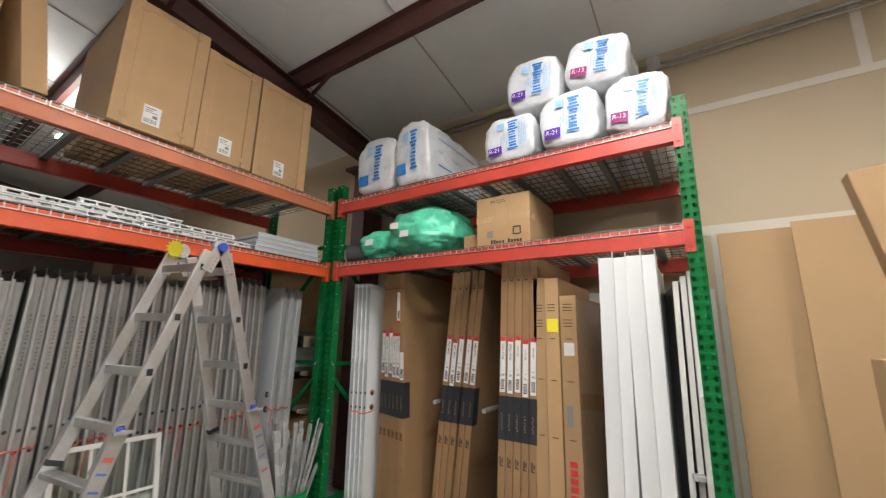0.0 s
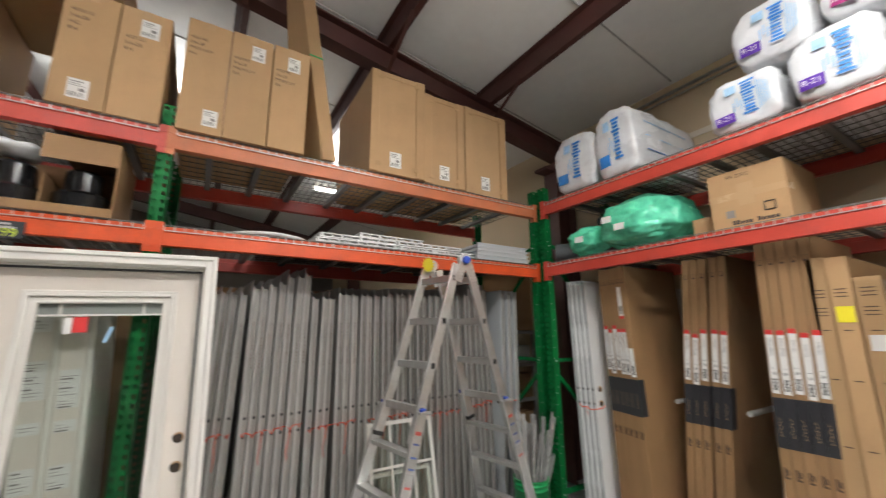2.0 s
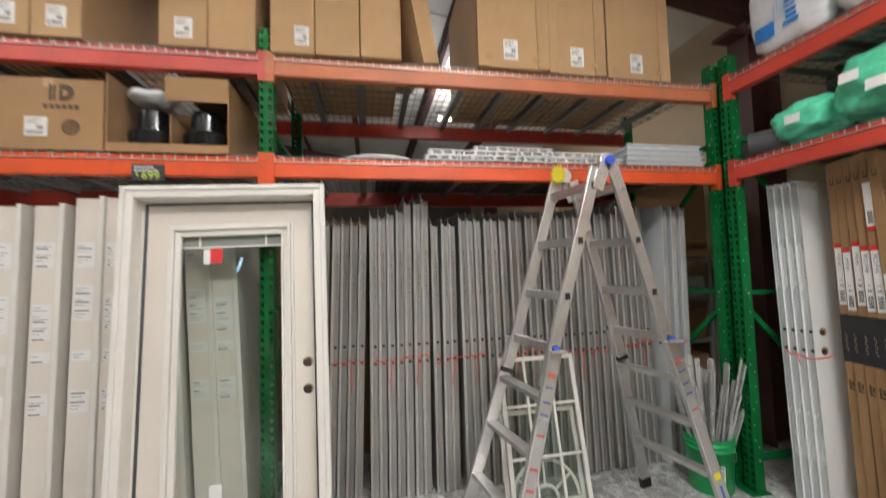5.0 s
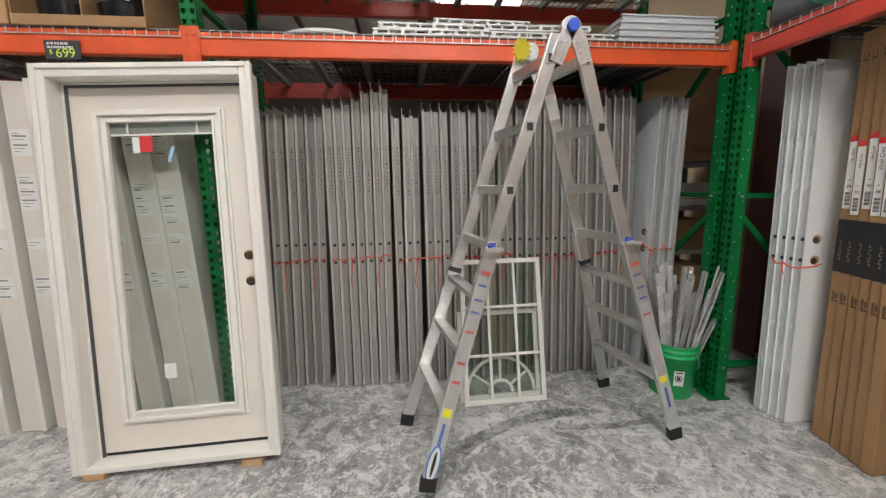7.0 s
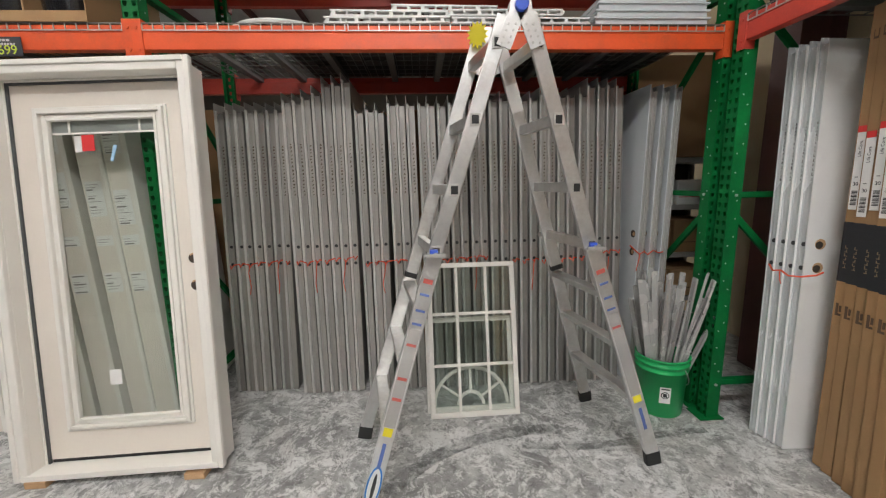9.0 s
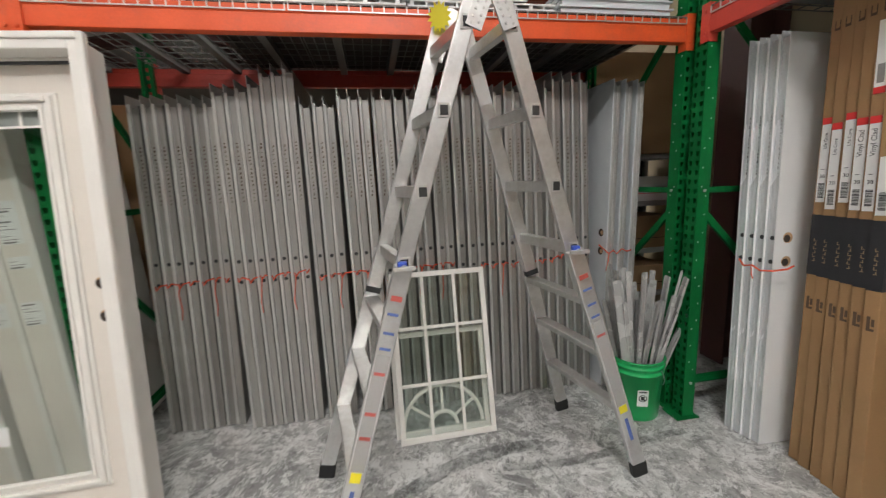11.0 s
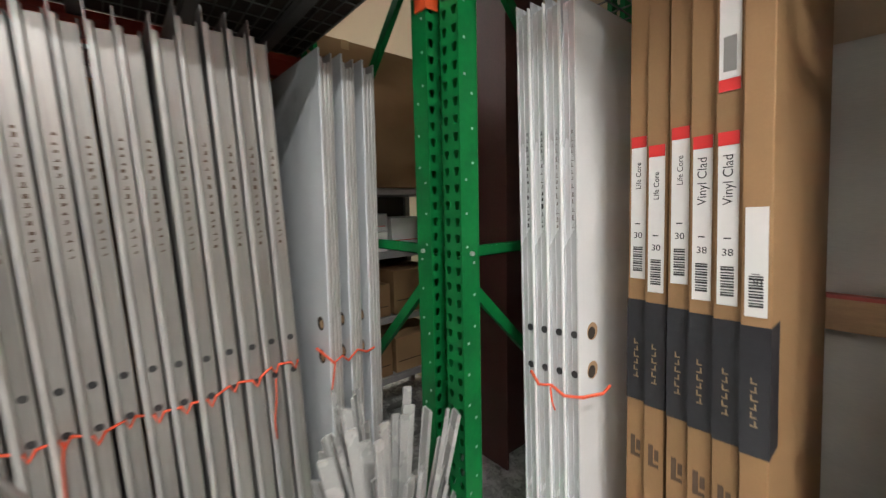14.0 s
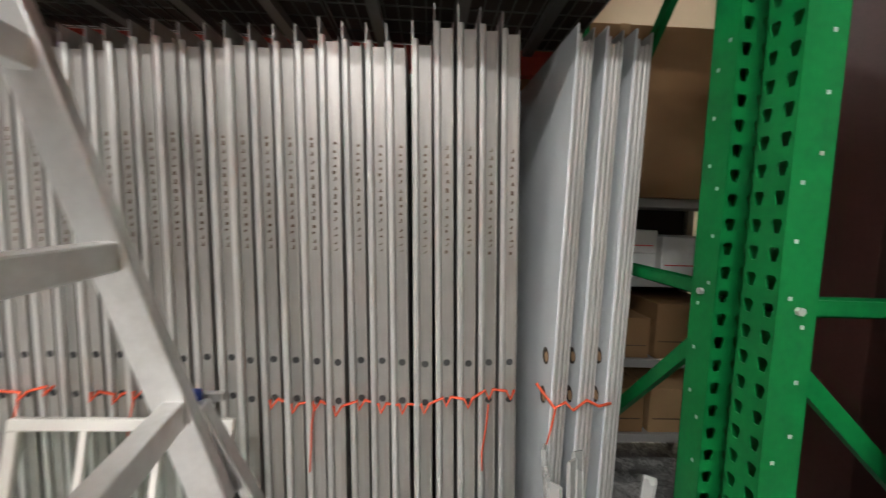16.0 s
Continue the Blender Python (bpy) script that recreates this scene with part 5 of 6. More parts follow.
# green wrapped bundles and pipe
for k, (cx, cz, rx, rz, ry) in enumerate(((-2.16, 2.43, 0.22, 0.155, 0.30), (-1.66, 2.485, 0.37, 0.225, 0.34))):
    bm = bmesh.new()
    bmesh.ops.create_icosphere(bm, subdivisions=5, radius=1.0)
    for v in bm.verts:
        c = v.co.copy()
        f = 1 + 0.13 * noise.noise(c * 2.3 + Vector((k * 5, 0, 0))) + 0.06 * noise.noise(Vector((c.x * 3, c.y * 9, c.z * 9))) + 0.02 * noise.noise(c * 16)
        p = Vector((math.copysign(abs(c.x) ** 0.86, c.x) * rx, math.copysign(abs(c.y) ** 0.8, c.y) * ry, math.copysign(abs(c.z) ** 0.84, c.z) * rz)) * f
        p.z = max(p.z, -rz)
        v.co = p
    s = thing("green_bundle", pose(cx, 3.10, ZL + rz + 0.002), "shiny green plastic wrapped bundle lying on the deck", "wrapped bundle", "green bundles")
    part("wrap", bm, green_film, s, smooth=True)
    for q, (lx, lz) in enumerate(((-0.05, 0.03), (0.06, -0.05)) if k else ((0.03, 0.0),)):
        b2 = flat(0.085, 0.055)
        part("paper_label", b2, paper, s, "small white label", pose(lx - 0.10 * k, -ry * 1.05, lz, 85, 0, 4))
bm = bmesh.new()
bmesh.ops.create_icosphere(bm, subdivisions=2, radius=0.05)
for v in bm.verts:
    v.co.x *= 1.5
    v.co += v.normal * 0.02 * noise.noise(v.co * 40)
o = part("black_strap_knot", bm, black_rubber, None, m=pose(-2.02, 3.02, 2.62), smooth=True)
tagged(o, "black plastic knot on the green bundle", "knot")
bm = lathe([(0.066, 0), (0.085, 0), (0.085, 0.55), (0.066, 0.55), (0.066, 0)], 32)
o = part("round_duct", bm, dark_metal, None, "", pose(-2.44, 2.84, ZL + 0.088, 0, 90, 28), smooth=False)
tagged(o, "dark grey round pipe end lying on the deck", "pipe")
s = carton("stored_carton", pose(-1.085, 2.875, ZL, 0, 0, 0), 0.43, 0.55, 0.40, "brown taped carton with dark print on the wall rack", "cartons on the wall rack")
part("tape_band", box(-0.001, 0.431, -0.0012, 0.1, 0.20, 0.245), tape, s)
part("tape_strip", box(0.17, 0.26, -0.0016, 0.0, 0.15, 0.30), tape, s)
words("size_print", "PR-25RS", 0.036, pencil, s, pose(0.18, -0.0008, 0.355, 90, 0, 0))
bm = bmesh.new()
x = 0.12
for i in range(11):
    if i != 5:
        add_box(bm, x, x + 0.017, -0.0008, -0.0002, 0.030, 0.058 if i in (0, 1, 6) else 0.05)
    x += 0.023
tagged(part("brand_mark", bm, ink, s), kind="stuff")
part("square_mark", full_frame(0.06, 0.06, 0.006, -0.0009, -0.0001, 0.085, 0.33), ink, s)
part("code_mark", box(0.09, 0.14, -0.0009, -0.0002, 0.08, 0.13), grey_ink, s)
s = carton("small_carton", pose(-1.26, 2.98, ZL, 0, 0, 0), 0.16, 0.3, 0.15, "small brown carton behind the green bundle", "cartons on the wall rack")

# ---- ladder ----
lad = thing("multi_position_ladder", pose(0, 0, 0), "silver aluminium folding ladder standing open as an A-frame", "ladder")
HF, HB = Vector((-2.085, 1.485, 2.12)), Vector((-2.415, 1.415, 2.12))     # hinge, camera side and far side


def rail(a, b, w, d, label="", name="rail"):
    bm = bmesh.new()
    add_plank(bm, a, b, d, w)
    soften(bm, 0.004)
    return part(name, bm, aluminium, lad, label)


FEET = {"lf": Vector((-1.975, 0.80, 0.03)), "lb": Vector((-2.515, 0.715, 0.03)), "rf": Vector((-2.175, 2.235, 0.03)), "rb": Vector((-2.775, 2.135, 0.03))}
TOPS = {"lf": HF + Vector((0.0, -0.06, -0.03)), "lb": HB + Vector((0, -0.05, -0.03)), "rf": HF + Vector((0, 0.04, -0.03)), "rb": HB + Vector((0, 0.06, -0.03))}
LOWER = {}
for key in FEET:
    top, foot = TOPS[key], FEET[key]
    # inner section runs straight down in its own plane; outer section splays to the foot
    mid_t = 0.50
    inner_foot = {"lf": Vector((-2.055, 0.86, 0.30)), "lb": Vector((-2.44, 0.80, 0.30)), "rf": Vector((-2.17, 2.11, 0.30)), "rb": Vector((-2.56, 2.02, 0.30))}[key]
    r1 = rail(top, top.lerp(inner_foot, 0.62), 0.026, 0.062, name="inner_rail")
    if key[1] == "b":
        bm = bmesh.new()
        add_plank(bm, top.lerp(inner_foot, 0.612), top.lerp(inner_foot, 0.626), 0.066, 0.031)
        part("end_cap", bm, black_rubber, r1, "black plastic end cap")
    sx = 0.022 if key[1] == "f" else -0.022
    start = top.lerp(inner_foot, 0.52) + Vector((sx, 0, 0))
    LOWER[key] = (start, foot)
    r2 = rail(start, foot, 0.030, 0.068, name="outer_rail")
    bm = bmesh.new()
    add_plank(bm, foot + (start - foot).normalized() * 0.05, foot + Vector((0, 0, -0.028)), 0.078, 0.036)
    soften(bm, 0.006)
    part("rubber_foot", bm, black_rubber, r2, "black rubber foot")
    # lock knob
    bm = bmesh.new()
    ax = -1 if key[1] == "b" else 1
    add_rod(bm, [start + Vector((0, 0, 0)), start + Vector((ax * 0.045, 0, 0))], 0.011, 12)
    add_bar(bm, start + Vector((ax * 0.045, -0.04, 0.0)), start + Vector((ax * 0.045, 0.04, 0.0)), 0.014, 0.014)
    part("lock_pin", bm, zinc_wire, r2)
    bm = bmesh.new()
    add_plank(bm, start + Vector((ax * 0.022, -0.006, -0.002)), start + Vector((ax * 0.022, -0.006, 0.022)), 0.034, 0.020)
    soften(bm, 0.004)
    part("blue_guide", bm, blue_plastic, r2, "blue plastic guide")


def rung(name, a, b, w=0.034, d=0.046, lip=0.0):
    bm = bmesh.new()
    add_bar(bm, a, b, w, d, (0, 0, 1))
    soften(bm, 0.004)
    if lip:
        for sg in (-1, 1):
            off = Vector((0, sg * w * 0.46, 0.0))
            add_bar(bm, a + off - Vector((0, 0, lip / 2)), b + off - Vector((0, 0, lip / 2)), 0.004, lip, (0, 0, 1))
    r = part(name, bm, aluminium, lad)
    for p, q in ((a, b),):
        dirn = (p - q).normalized()
        b2 = bmesh.new()
        add_bar(b2, p + dirn * 0.0135, p + dirn * 0.0168, 0.046, 0.050)
        soften(b2, 0.0014)
        part("rung_end", b2, door_lip, r, "bright swaged rung end")
        b2 = bmesh.new()
        add_bar(b2, p + dirn * 0.0160, p + dirn * 0.0178, 0.030, 0.034)
        part("rung_cap", b2, black_rubber, r, "black square rung cap")
    return r


def at_height(top, foot, z):
    f = (top.z - z) / (top.z - foot.z)
    return top.lerp(foot, f)


IN = {"lf": Vector((-2.055, 0.86, 0.30)), "lb": Vector((-2.44, 0.80, 0.30)), "rf": Vector((-2.17, 2.11, 0.30)), "rb": Vector((-2.56, 2.02, 0.30))}
for side in "lr":
    for z in (1.99, 1.70, 1.42, 1.165):
        rung("inner_rung", at_height(TOPS[side + "f"], IN[side + "f"], z), at_height(TOPS[side + "b"], IN[side + "b"], z))
    for z in (0.94, 0.686, 0.396):
        a, b = at_height(*LOWER[side + "f"], z), at_height(*LOWER[side + "b"], z)
        rung("outer_rung", a + (b - a) * 0.03, b, 0.062, 0.010, 0.022)
for hg, ax in ((HF, 1), (HB, -1)):
    bm = bmesh.new()
    add_rod(bm, [hg + Vector((0.018 * ax, 0, 0)), hg + Vector((-0.018 * ax, 0, 0))], 0.045, 28)
    soften(bm, 0.003)
    h = part("hinge_disc", bm, aluminium, lad, "round aluminium hinge")
    bm = bmesh.new()
    add_rod(bm, [hg + Vector((0.018 * ax, 0, 0.0)), hg + Vector((0.045 * ax, 0, 0.0))], 0.027, 20)
    soften(bm, 0.004)
    part("hinge_knob", bm, blue_plastic if ax > 0 else zinc_wire, h)
    bm = bmesh.new()
    for sy in (-1, 1):
        add_plank(bm, hg + Vector((0.02 * ax, sy * 0.008, 0.0)), hg + Vector((0.02 * ax, sy * 0.068, -0.15)), 0.06, 0.008)
    part("hinge_bracket", bm, aluminium, h)
    bm = bmesh.new()
    for sy in (-1, 1):
        for f in (0.45, 0.60, 0.75, 0.90):
            for off in (-0.014, 0.014):
                p = hg + Vector((0.024 * ax, sy * (0.008 + 0.060 * f) + off, -0.15 * f))
                add_rod(bm, [p, p + Vector((0.004 * ax, 0, 0))], 0.0042, 8)
    tagged(part("rivets", bm, zinc_wire, h, "small round rivets"), kind="stuff")
# stickers on the camera-side outer rails
for key in ("lf", "rf"):
    start, foot = LOWER[key]
    for f, ln, mat in ((0.10, 0.020, faded_red), (0.15, 0.010, faded_blue), (0.21, 0.010, faded_blue), (0.26, 0.010, faded_blue), (0.34, 0.012, faded_red), (0.47, 0.014, faded_red), (0.55, 0.014, faded_red), (0.68, 0.040, yellow_paper), (0.78, 0.13, faded_blue)):
        if key == "rf" and f in (0.47, 0.55, 0.22):
            continue
        p = start.lerp(foot, f)
        d = (foot - start).normalized()
        bm = bmesh.new()
        a, b = p - d * ln / 2 + Vector((0.0158, 0, 0)), p + d * ln / 2 + Vector((0.0158, 0, 0))
        add_plank(bm, a, b, 0.040 if ln < 0.1 else 0.016, 0.001)
        part("sticker", bm, mat, lad, "printed warning sticker")
    p = start.lerp(foot, 0.42)
    bm = bmesh.new()
    d = (foot - start).normalized()
    add_plank(bm, start.lerp(foot, 0.28) + Vector((0.0154, 0, 0)), start.lerp(foot, 0.66) + Vector((0.0154, 0, 0)), 0.050, 0.0006)
    part("sticker_sheet", bm, shelf_grey, lad)
start, foot = LOWER["lf"]
p = start.lerp(foot, 0.90)
d = (foot - start).normalized()
for nm, ra, rb, off, mat in (("brand_plate", 0.100, 0.032, 0.0162, blue_ink), ("brand_plate_inner", 0.088, 0.025, 0.0172, paper), ("brand_print", 0.066, 0.008, 0.0180, ink)):
    bm = bmesh.new()
    acr = Vector((0, d.z, -d.y))
    bm.faces.new([bm.verts.new(p + Vector((off, 0, 0)) + d * (ra * math.cos(t)) + acr * (rb * math.sin(t))) for t in [2 * math.pi * i / 28 for i in range(28)]])
    part(nm, bm, mat, lad, "blue and white oval brand plate" if nm == "brand_plate" else "")
top, inn = TOPS["rb"], IN["rb"]
bm = bmesh.new()
a, b = top.lerp(inn, 0.10), top.lerp(inn, 0.17)
add_plank(bm, a + Vector((0.0145, 0, 0)), b + Vector((0.0145, 0, 0)), 0.06, 0.001)
part("sticker", bm, paper, lad, "white sticker with red heading")
# yellow star tag on the far hinge
bm = bmesh.new()
pts = []
for i in range(28):
    a = 2 * math.pi * i / 28
    rr = 0.064 if i % 2 else 0.044
    pts.append(bm.verts.new((rr * math.cos(a) * 0.8, 0, rr * math.sin(a))))
bm.faces.new(pts)
bmesh.ops.solidify(bm, geom=bm.faces[:], thickness=0.001)
st = part("price_star", bm, yellow_paper, lad, "bright yellow starburst price tag", pose(HB.x + 0.045, HB.y - 0.055, HB.z + 0.0, 0, 0, 75))

# ---- window sashes leaning on the slabs ----


def sash(m, w, h, cols, rows, label, arch=False):
    s = thing("sash_window", m, label, "window", "leaning sash windows")
    t = 0.030
    for a in ((0, w, 0, t + 0.004), (0, w, h - t, h), (0, t, t + 0.004, h - t), (w - t, w, t + 0.004, h - t)):
        part("sash_rail", box(a[0], a[1], 0, 0.022, a[2], a[3], 0.003), trim_white, s)
    for i in range(1, cols):
        x = w * i / cols
        part("muntin", box(x - 0.009, x + 0.009, 0.003, 0.018, t, h - t, 0.002), trim_white, s)
    for i in range(1, rows):
        z = h * i / rows
        part("muntin", box(t, w - t, 0.0035, 0.0175, z - 0.009, z + 0.009, 0.002), trim_white, s)
    g = part("glass_pane", box(t, w - t, 0.009, 0.012, t, h - t), clear_glass, s, "clear glass pane")
    g.visible_shadow = False
    if arch:
        for r in (0.235, 0.08):
            bm = bmesh.new()
            add_rod(bm, [(w / 2 + r * math.cos(math.pi * i / 18), 0.006, 0.045 + r * math.sin(math.pi * i / 18)) for i in range(19)], 0.012, 8)
            part("arch_bar", bm, trim_white, s)
        for a in (35, 90, 145):
            bm = bmesh.new()
            c, q = math.cos(radians(a)), math.sin(radians(a))
            add_rod(bm, [(w / 2 + 0.08 * c, 0.006, 0.045 + 0.08 * q), (w / 2 + 0.235 * c, 0.006, 0.045 + 0.235 * q)], 0.009, 6)
            part("spoke", bm, trim_white, s)
    return s


lean_s = pose(0, 0, 0, -12.6, 0, 0)
sash(pose(-2.645, 1.105, 0.004, 0, 0, 91) @ lean_s, 0.56, 0.965, 3, 3, "white nine-pane window sash leaning on the steel slabs")
sash(pose(-2.705, 1.085, 0.004, 0, 0, 91) @ lean_s, 0.56, 0.60, 1, 1, "white sash with fan grille leaning behind another sash", True)

# ---- bucket with strips ----
bk = thing("bucket", pose(-2.662, 2.565, 0.001), "green plastic bucket full of grey strips", "bucket")
bm = lathe([(0.0, 0.004), (0.128, 0.0), (0.131, 0.006), (0.146, 0.285), (0.152, 0.287), (0.152, 0.297), (0.147, 0.300), (0.149, 0.325), (0.156, 0.327), (0.156, 0.337), (0.150, 0.340), (0.151, 0.362), (0.157, 0.364), (0.157, 0.372), (0.146, 0.373), (0.143, 0.30), (0.124, 0.012), (0.0, 0.012)], 48)
part("pail", bm, green_plastic, bk, smooth=True)
ang = math.atan2(1.75 - 2.565, -1.0 + 2.662) + 0.10
lm = pose(0, 0, 0, 0, 0, math.degrees(ang) + 90) @ pose(0, -0.1395, 0.155, 93, 0, 0)
lb = part("warning_label", flat(0.06, 0.105, 0.001), paper, bk, "white warning label with black ring", lm)
bm = bmesh.new()
for i in range(24):
    a0, a1 = 2 * math.pi * i / 24, 2 * math.pi * (i + 1) / 24
    bm.faces.new([bm.verts.new((r * math.cos(a), r * math.sin(a), 0.0016)) for a, r in ((a0, 0.023), (a1, 0.023), (a1, 0.018), (a0, 0.018))])
add_bar(bm, (-0.014, 0.014, 0.0018), (0.014, -0.014, 0.0018), 0.005, 0.0006, (0, 0, 1))
add_box(bm, -0.010, 0.010, -0.012, 0.012, 0.0012, 0.0016)
add_box(bm, -0.022, 0.022, 0.036, 0.044, 0.0012, 0.0016)
part("ring_mark", bm, ink, lb)
bm = bmesh.new()
add_rod(bm, [(0.153 * math.cos(a), 0.153 * math.sin(a), 0.315 - 0.17 * math.sin((a - 0.4) / 2.6 * math.pi)) for a in [0.4 + 2.6 * i / 14 for i in range(15)]], 0.003, 6)
part("bail_handle", bm, zinc_wire, bk)
rs2 = random.Random(8)
for k in range(40):
    a = rs2.uniform(0, 2 * math.pi)
    r0 = 0.10 * math.sqrt(rs2.random())
    bx, by = r0 * math.cos(a) * 0.6, r0 * math.sin(a) * 0.6
    spread = rs2.uniform(0.25, 1.0)
    L = rs2.uniform(0.70, 0.92)
    dx, dy = 0.22 * spread * math.cos(a) - 0.01, 0.25 * spread * math.sin(a) + 0.02
    if k in (0, 1, 2, 5, 6):
        dx, dy, L = 0.05 + 0.02 * k - 0.04 * (k > 3), 0.29 - 0.030 * k, 0.78 - 0.02 * k
    if k in (3, 4):
        dx, dy, L = 0.04, -0.19, 0.84
    top = Vector((bx + dx, by + dy, L))
    w = rs2.choice((0.020, 0.028, 0.038))
    st = thing("vinyl_strip", pose(-2.662, 2.565, 0.015), "pale grey plastic trim strip standing in the bucket", "trim strip", "strips in the bucket")
    bm = bmesh.new()
    up = (math.cos(a + 0.6), math.sin(a + 0.6), 0)
    add_bar(bm, (bx, by, 0), top, w, 0.006, up)
    part("web", bm, strip_grey, st)
    bm = bmesh.new()
    ax = (top - Vector((bx, by, 0))).normalized()
    sd = ax.cross(Vector(up)).normalized()
    for sg in (-1, 1):
        off = sd * (sg * w / 2)
        add_bar(bm, Vector((bx, by, 0)) + off, top + off - ax * 0.004, 0.004, 0.012, up)
    part("edge_lip", bm, strip_grey, st)

# ---- white doors and panelled door at the far bay ----
for k, (y, h) in enumerate(((-2.00, 1.985), (-1.805, 1.98), (-1.61, 1.985), (-1.42, 2.03), (-1.275, 2.035), (-1.10, 1.99), (-0.94, 1.985), (-0.76, 1.98), (-0.62, 1.975))):
    wd = 0.12 if k == 4 else 0.165
    s = thing("white_door_pack", pose(-2.74 - 0.008 * k, y, 0.004, -1.2 if k < 5 else 2.6, 0, 2), "white wrapped door frame pack standing on edge", "door pack", "white door packs")
    part("pack_body", box(-0.85, 0, 0, wd - 0.05, 0, h, 0.004), primed_white, s)
    part("edge_strip", box(-0.85, 0.012, wd - 0.048, wd - 0.022, 0, h + 0.015, 0.003), trim_white, s)
    for z, ph in ((1.64, 0.14), (1.34 - 0.05 * (k % 3), 0.20), (1.12, 0.06), (0.84, 0.12)):
        lb = part("paper_label", box(-0.0005, 0.0012, 0.012, wd - 0.062, z, z + ph), paper, s)
        bm = bmesh.new()
        for i in range(int(ph / 0.016)):
            if (i * 5 + k) % 4 == 3:
                continue
            add_box(bm, 0.0012, 0.0018, 0.018, 0.018 + (wd - 0.09) * (0.9, 0.45, 0.7)[(i + k) % 3], z + 0.004 + i * 0.016, z + (0.007 if i % 3 else 0.012) + i * 0.016)
        tagged(part("print", bm, grey_ink, lb), kind="stuff")
fd = thing("panelled_door", pose(-3.32, -2.63, 0.004, 0, 0, 197.2) @ pose(0, 0, 0, -2.0, 0, 0), "white panelled entry door with a fan-shaped leaded light", "door")
part("jamb", soften(frame_bm(0.98, 1.98, 0.035, -0.03, 0.09), 0.003), trim_white, fd)
part("door_slab", box(-0.455, 0.455, 0.02, 0.064, 0.01, 1.945), primed_white, fd)
bm = bmesh.new()
pts = [bm.verts.new((0.30 * math.cos(math.pi * i / 20), 0.0145, 1.52 + 0.24 * math.sin(math.pi * i / 20))) for i in range(21)]
bm.faces.new(pts)
bmesh.ops.solidify(bm, geom=bm.faces[:], thickness=0.003)
g = part("fan_light", bm, leaded, fd, "grey fan-shaped leaded light")
bm = bmesh.new()
add_rod(bm, [(0.30 * math.cos(math.pi * i / 20), 0.012, 1.52 + 0.24 * math.sin(math.pi * i / 20)) for i in range(21)], 0.014, 8)
add_rod(bm, [(-0.31, 0.012, 1.52), (0.31, 0.012, 1.52)], 0.014, 8)
part("light_moulding", bm, trim_white, fd)
bm = bmesh.new()
add_rod(bm, [(0.19 * math.cos(math.pi * i / 16), 0.010, 1.52 + 0.145 * math.sin(math.pi * i / 16)) for i in range(17)], 0.007, 6)
part("inner_came", bm, trim_white, g)
for a in (28, 60, 90, 120, 152):
    bm = bmesh.new()
    add_rod(bm, [(0.08 * math.cos(radians(a)), 0.010, 1.52 + 0.07 * math.sin(radians(a))), (0.29 * math.cos(radians(a)), 0.010, 1.52 + 0.23 * math.sin(radians(a)))], 0.006, 6)
    part("came", bm, trim_white, g)
bm = bmesh.new()
disc(bm, (0.0, 0.0095, 1.625), 0.03, 0.003, 16)
part("red_jewel", bm, red_ink, g, "small red glass jewel")
for x in (-0.215, 0.215):
    part("raised_panel", full_frame(0.32, 0.55, 0.03, 0.012, 0.022, 0.85, x), trim_white, fd)
    part("raised_panel", full_frame(0.32, 0.55, 0.03, 0.012, 0.022, 0.15, x), trim_white, fd)

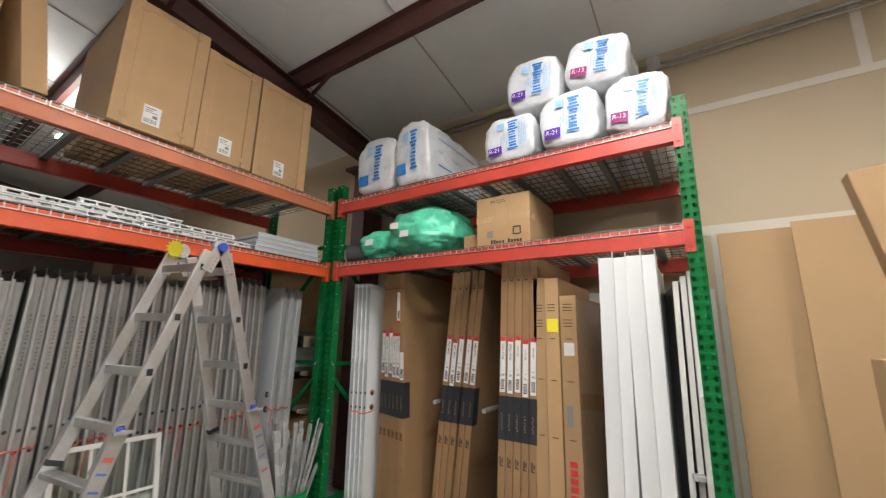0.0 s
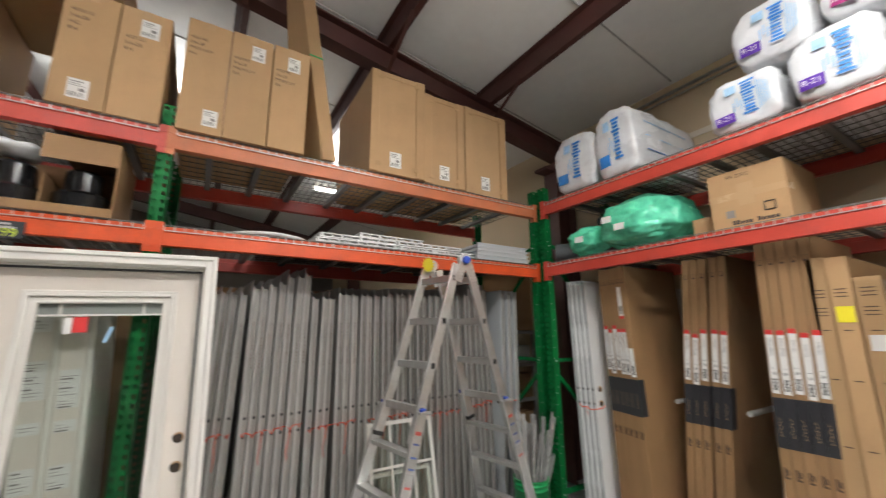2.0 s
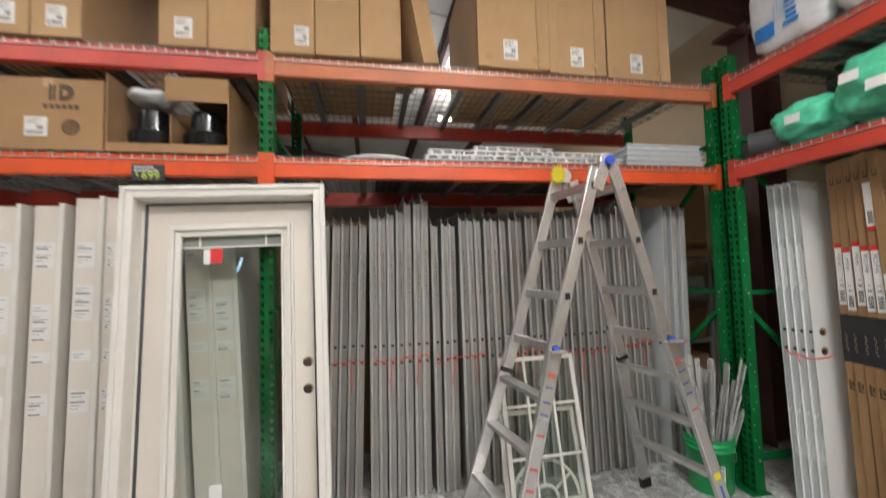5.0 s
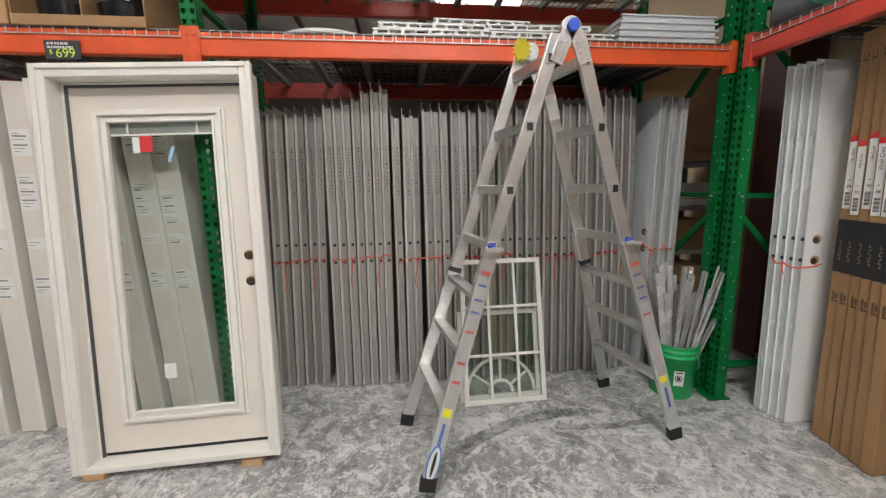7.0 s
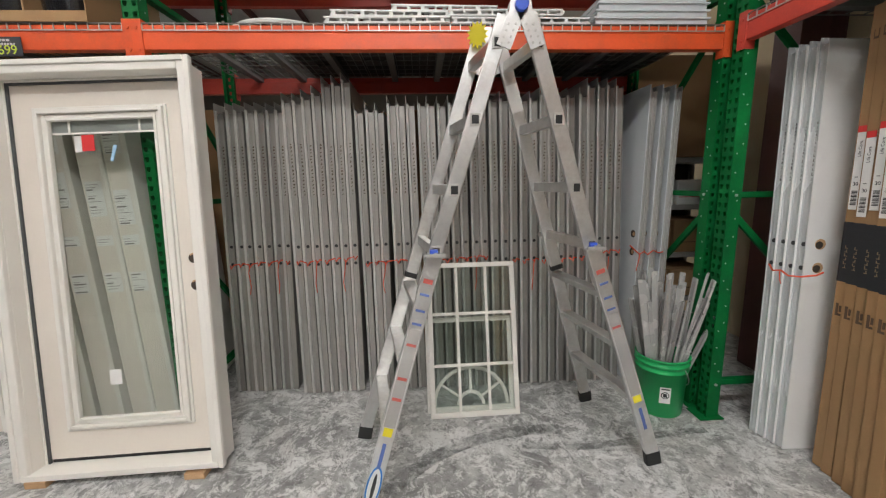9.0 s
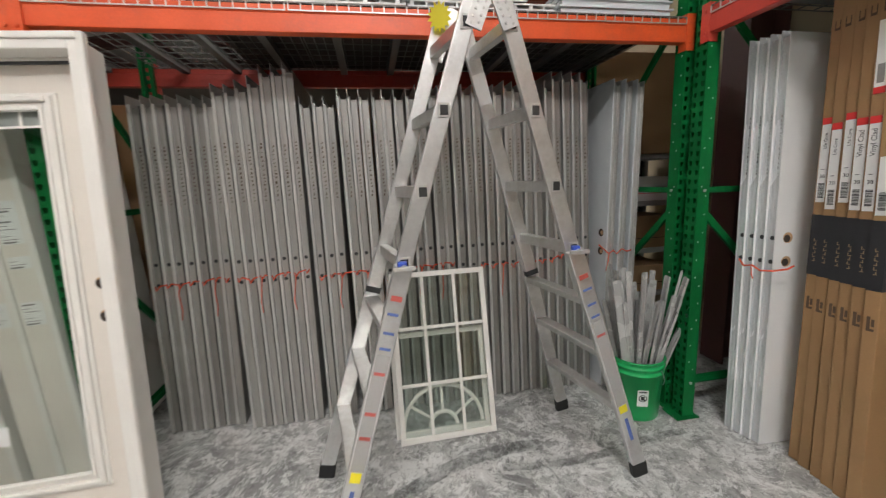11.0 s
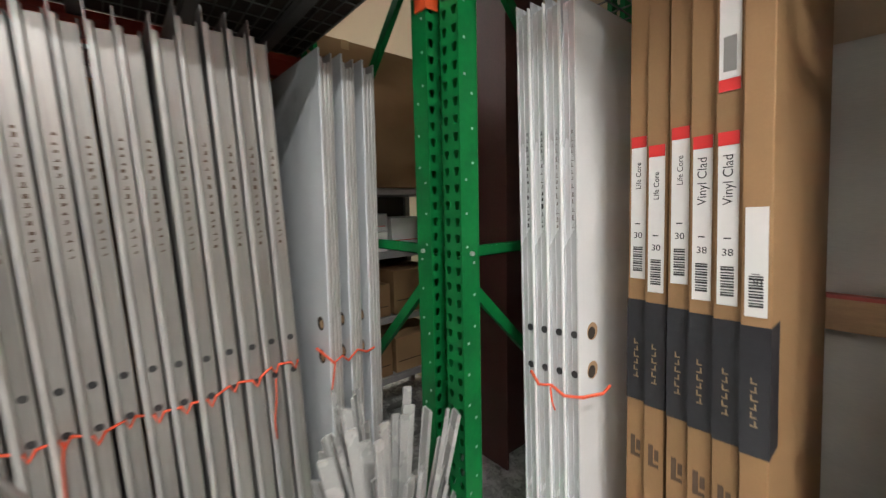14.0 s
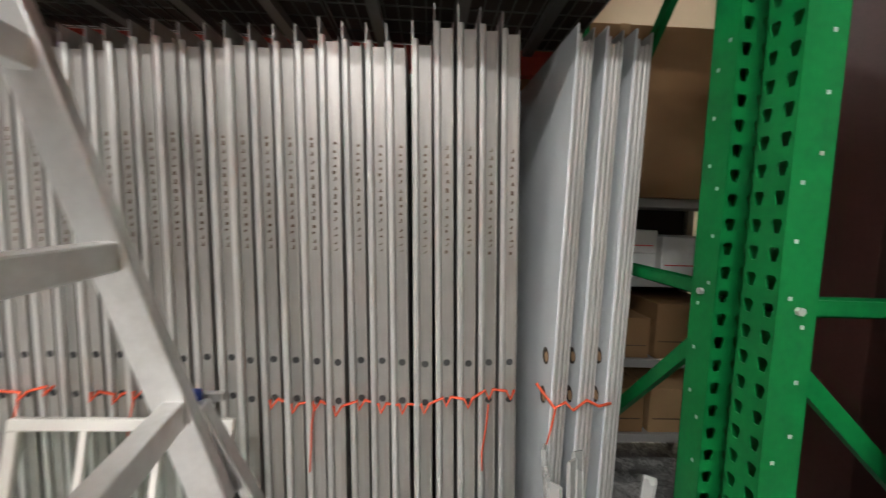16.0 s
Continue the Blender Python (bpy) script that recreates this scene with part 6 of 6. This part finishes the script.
# ---- leaning cardboard by the wall ----
for x0, x1, h, y in ((0.46, 0.92, 2.44, 3.80), (0.88, 1.62, 2.455, 3.70)):
    s = thing("cardboard_sheet", pose(x0, y, 0.002, -2.6, 0, 0), "large plain cardboard sheet leaning against the wall", "cardboard", "leaning cardboard sheets")
    # brightened card stands in for the light on this sheet
    part("sheet", box(0, x1 - x0, 0, 0.014, 0, h, 0.002), lit_card, s)
s = carton("large_flat_carton", pose(1.285, 2.62, 0.002, 0, -9.2, 0), 0.8, 0.10, 2.40, "large flat brown carton leaning by the wall", "cartons by the wall")
s = carton("large_carton", pose(0.845, 2.42, 0.002, 0, 0, 4), 0.8, 0.12, 1.58, "large brown carton standing by the wall", "cartons by the wall")

# ---- behind the side rack ----
SY0 = 2.47
sh = thing("shelving_unit", pose(-3.86, SY0, 0), "grey steel shelving with white and brown cartons", "shelving")
for z in (0.30, 0.72, 1.16, 1.58):
    part("shelf", box(-0.5, 0, 0, 1.40, z, z + 0.045, 0.003), shelf_grey, sh)
for x in (-0.49, -0.01):
    for y in (0.0, 1.36):
        part("upright", box(x - 0.02, x + 0.02, y, y + 0.04, 0, 1.62), shelf_grey, sh)
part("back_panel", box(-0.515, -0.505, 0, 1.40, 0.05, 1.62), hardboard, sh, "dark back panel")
for k, (y, z, w, h, mat) in enumerate(((0.06, 1.205, 0.42, 0.11, paper), (0.06, 1.318, 0.42, 0.10, paper), (0.50, 1.205, 0.40, 0.13, paper), (0.50, 1.337, 0.40, 0.12, paper), (0.93, 1.205, 0.40, 0.22, paper), (0.06, 0.765, 0.42, 0.26, card_dark), (0.50, 0.765, 0.40, 0.22, card_dark), (0.93, 0.765, 0.40, 0.30, card_dark), (0.06, 0.345, 0.42, 0.24, card_dark), (0.50, 0.345, 0.40, 0.25, card_dark), (0.93, 0.345, 0.40, 0.25, card))):
    s = carton("shelf_carton", pose(-3.88, SY0 + y, z + 0.001, 0, 0, 90), w, 0.42, h, "plain carton on the grey shelving", "cartons on the shelving", mat, False)
    part("print_line", box(0.02, w - 0.02, -0.001, 0.0, h * 0.3, h * 0.3 + 0.006), red_ink if mat is paper else pencil, s)
s = carton("wide_brown_carton", pose(-3.83, SY0 - 0.10, 1.626, 0, 0, 90), 1.45, 0.5, 0.84, "wide brown carton on top of the shelving", "cartons behind the rack", card_dark)
for k, (y, w, h) in enumerate(((-3.4, 1.5, 2.0), (-1.85, 1.5, 2.05), (-0.3, 1.3, 2.02), (1.02, 1.25, 2.04))):
    s = carton("stored_panel_carton", pose(-3.80, y, 0.002, 0, 0, 90), w, 0.35, h, "large brown carton standing behind the slabs", "cartons behind the rack", card_dark, False)
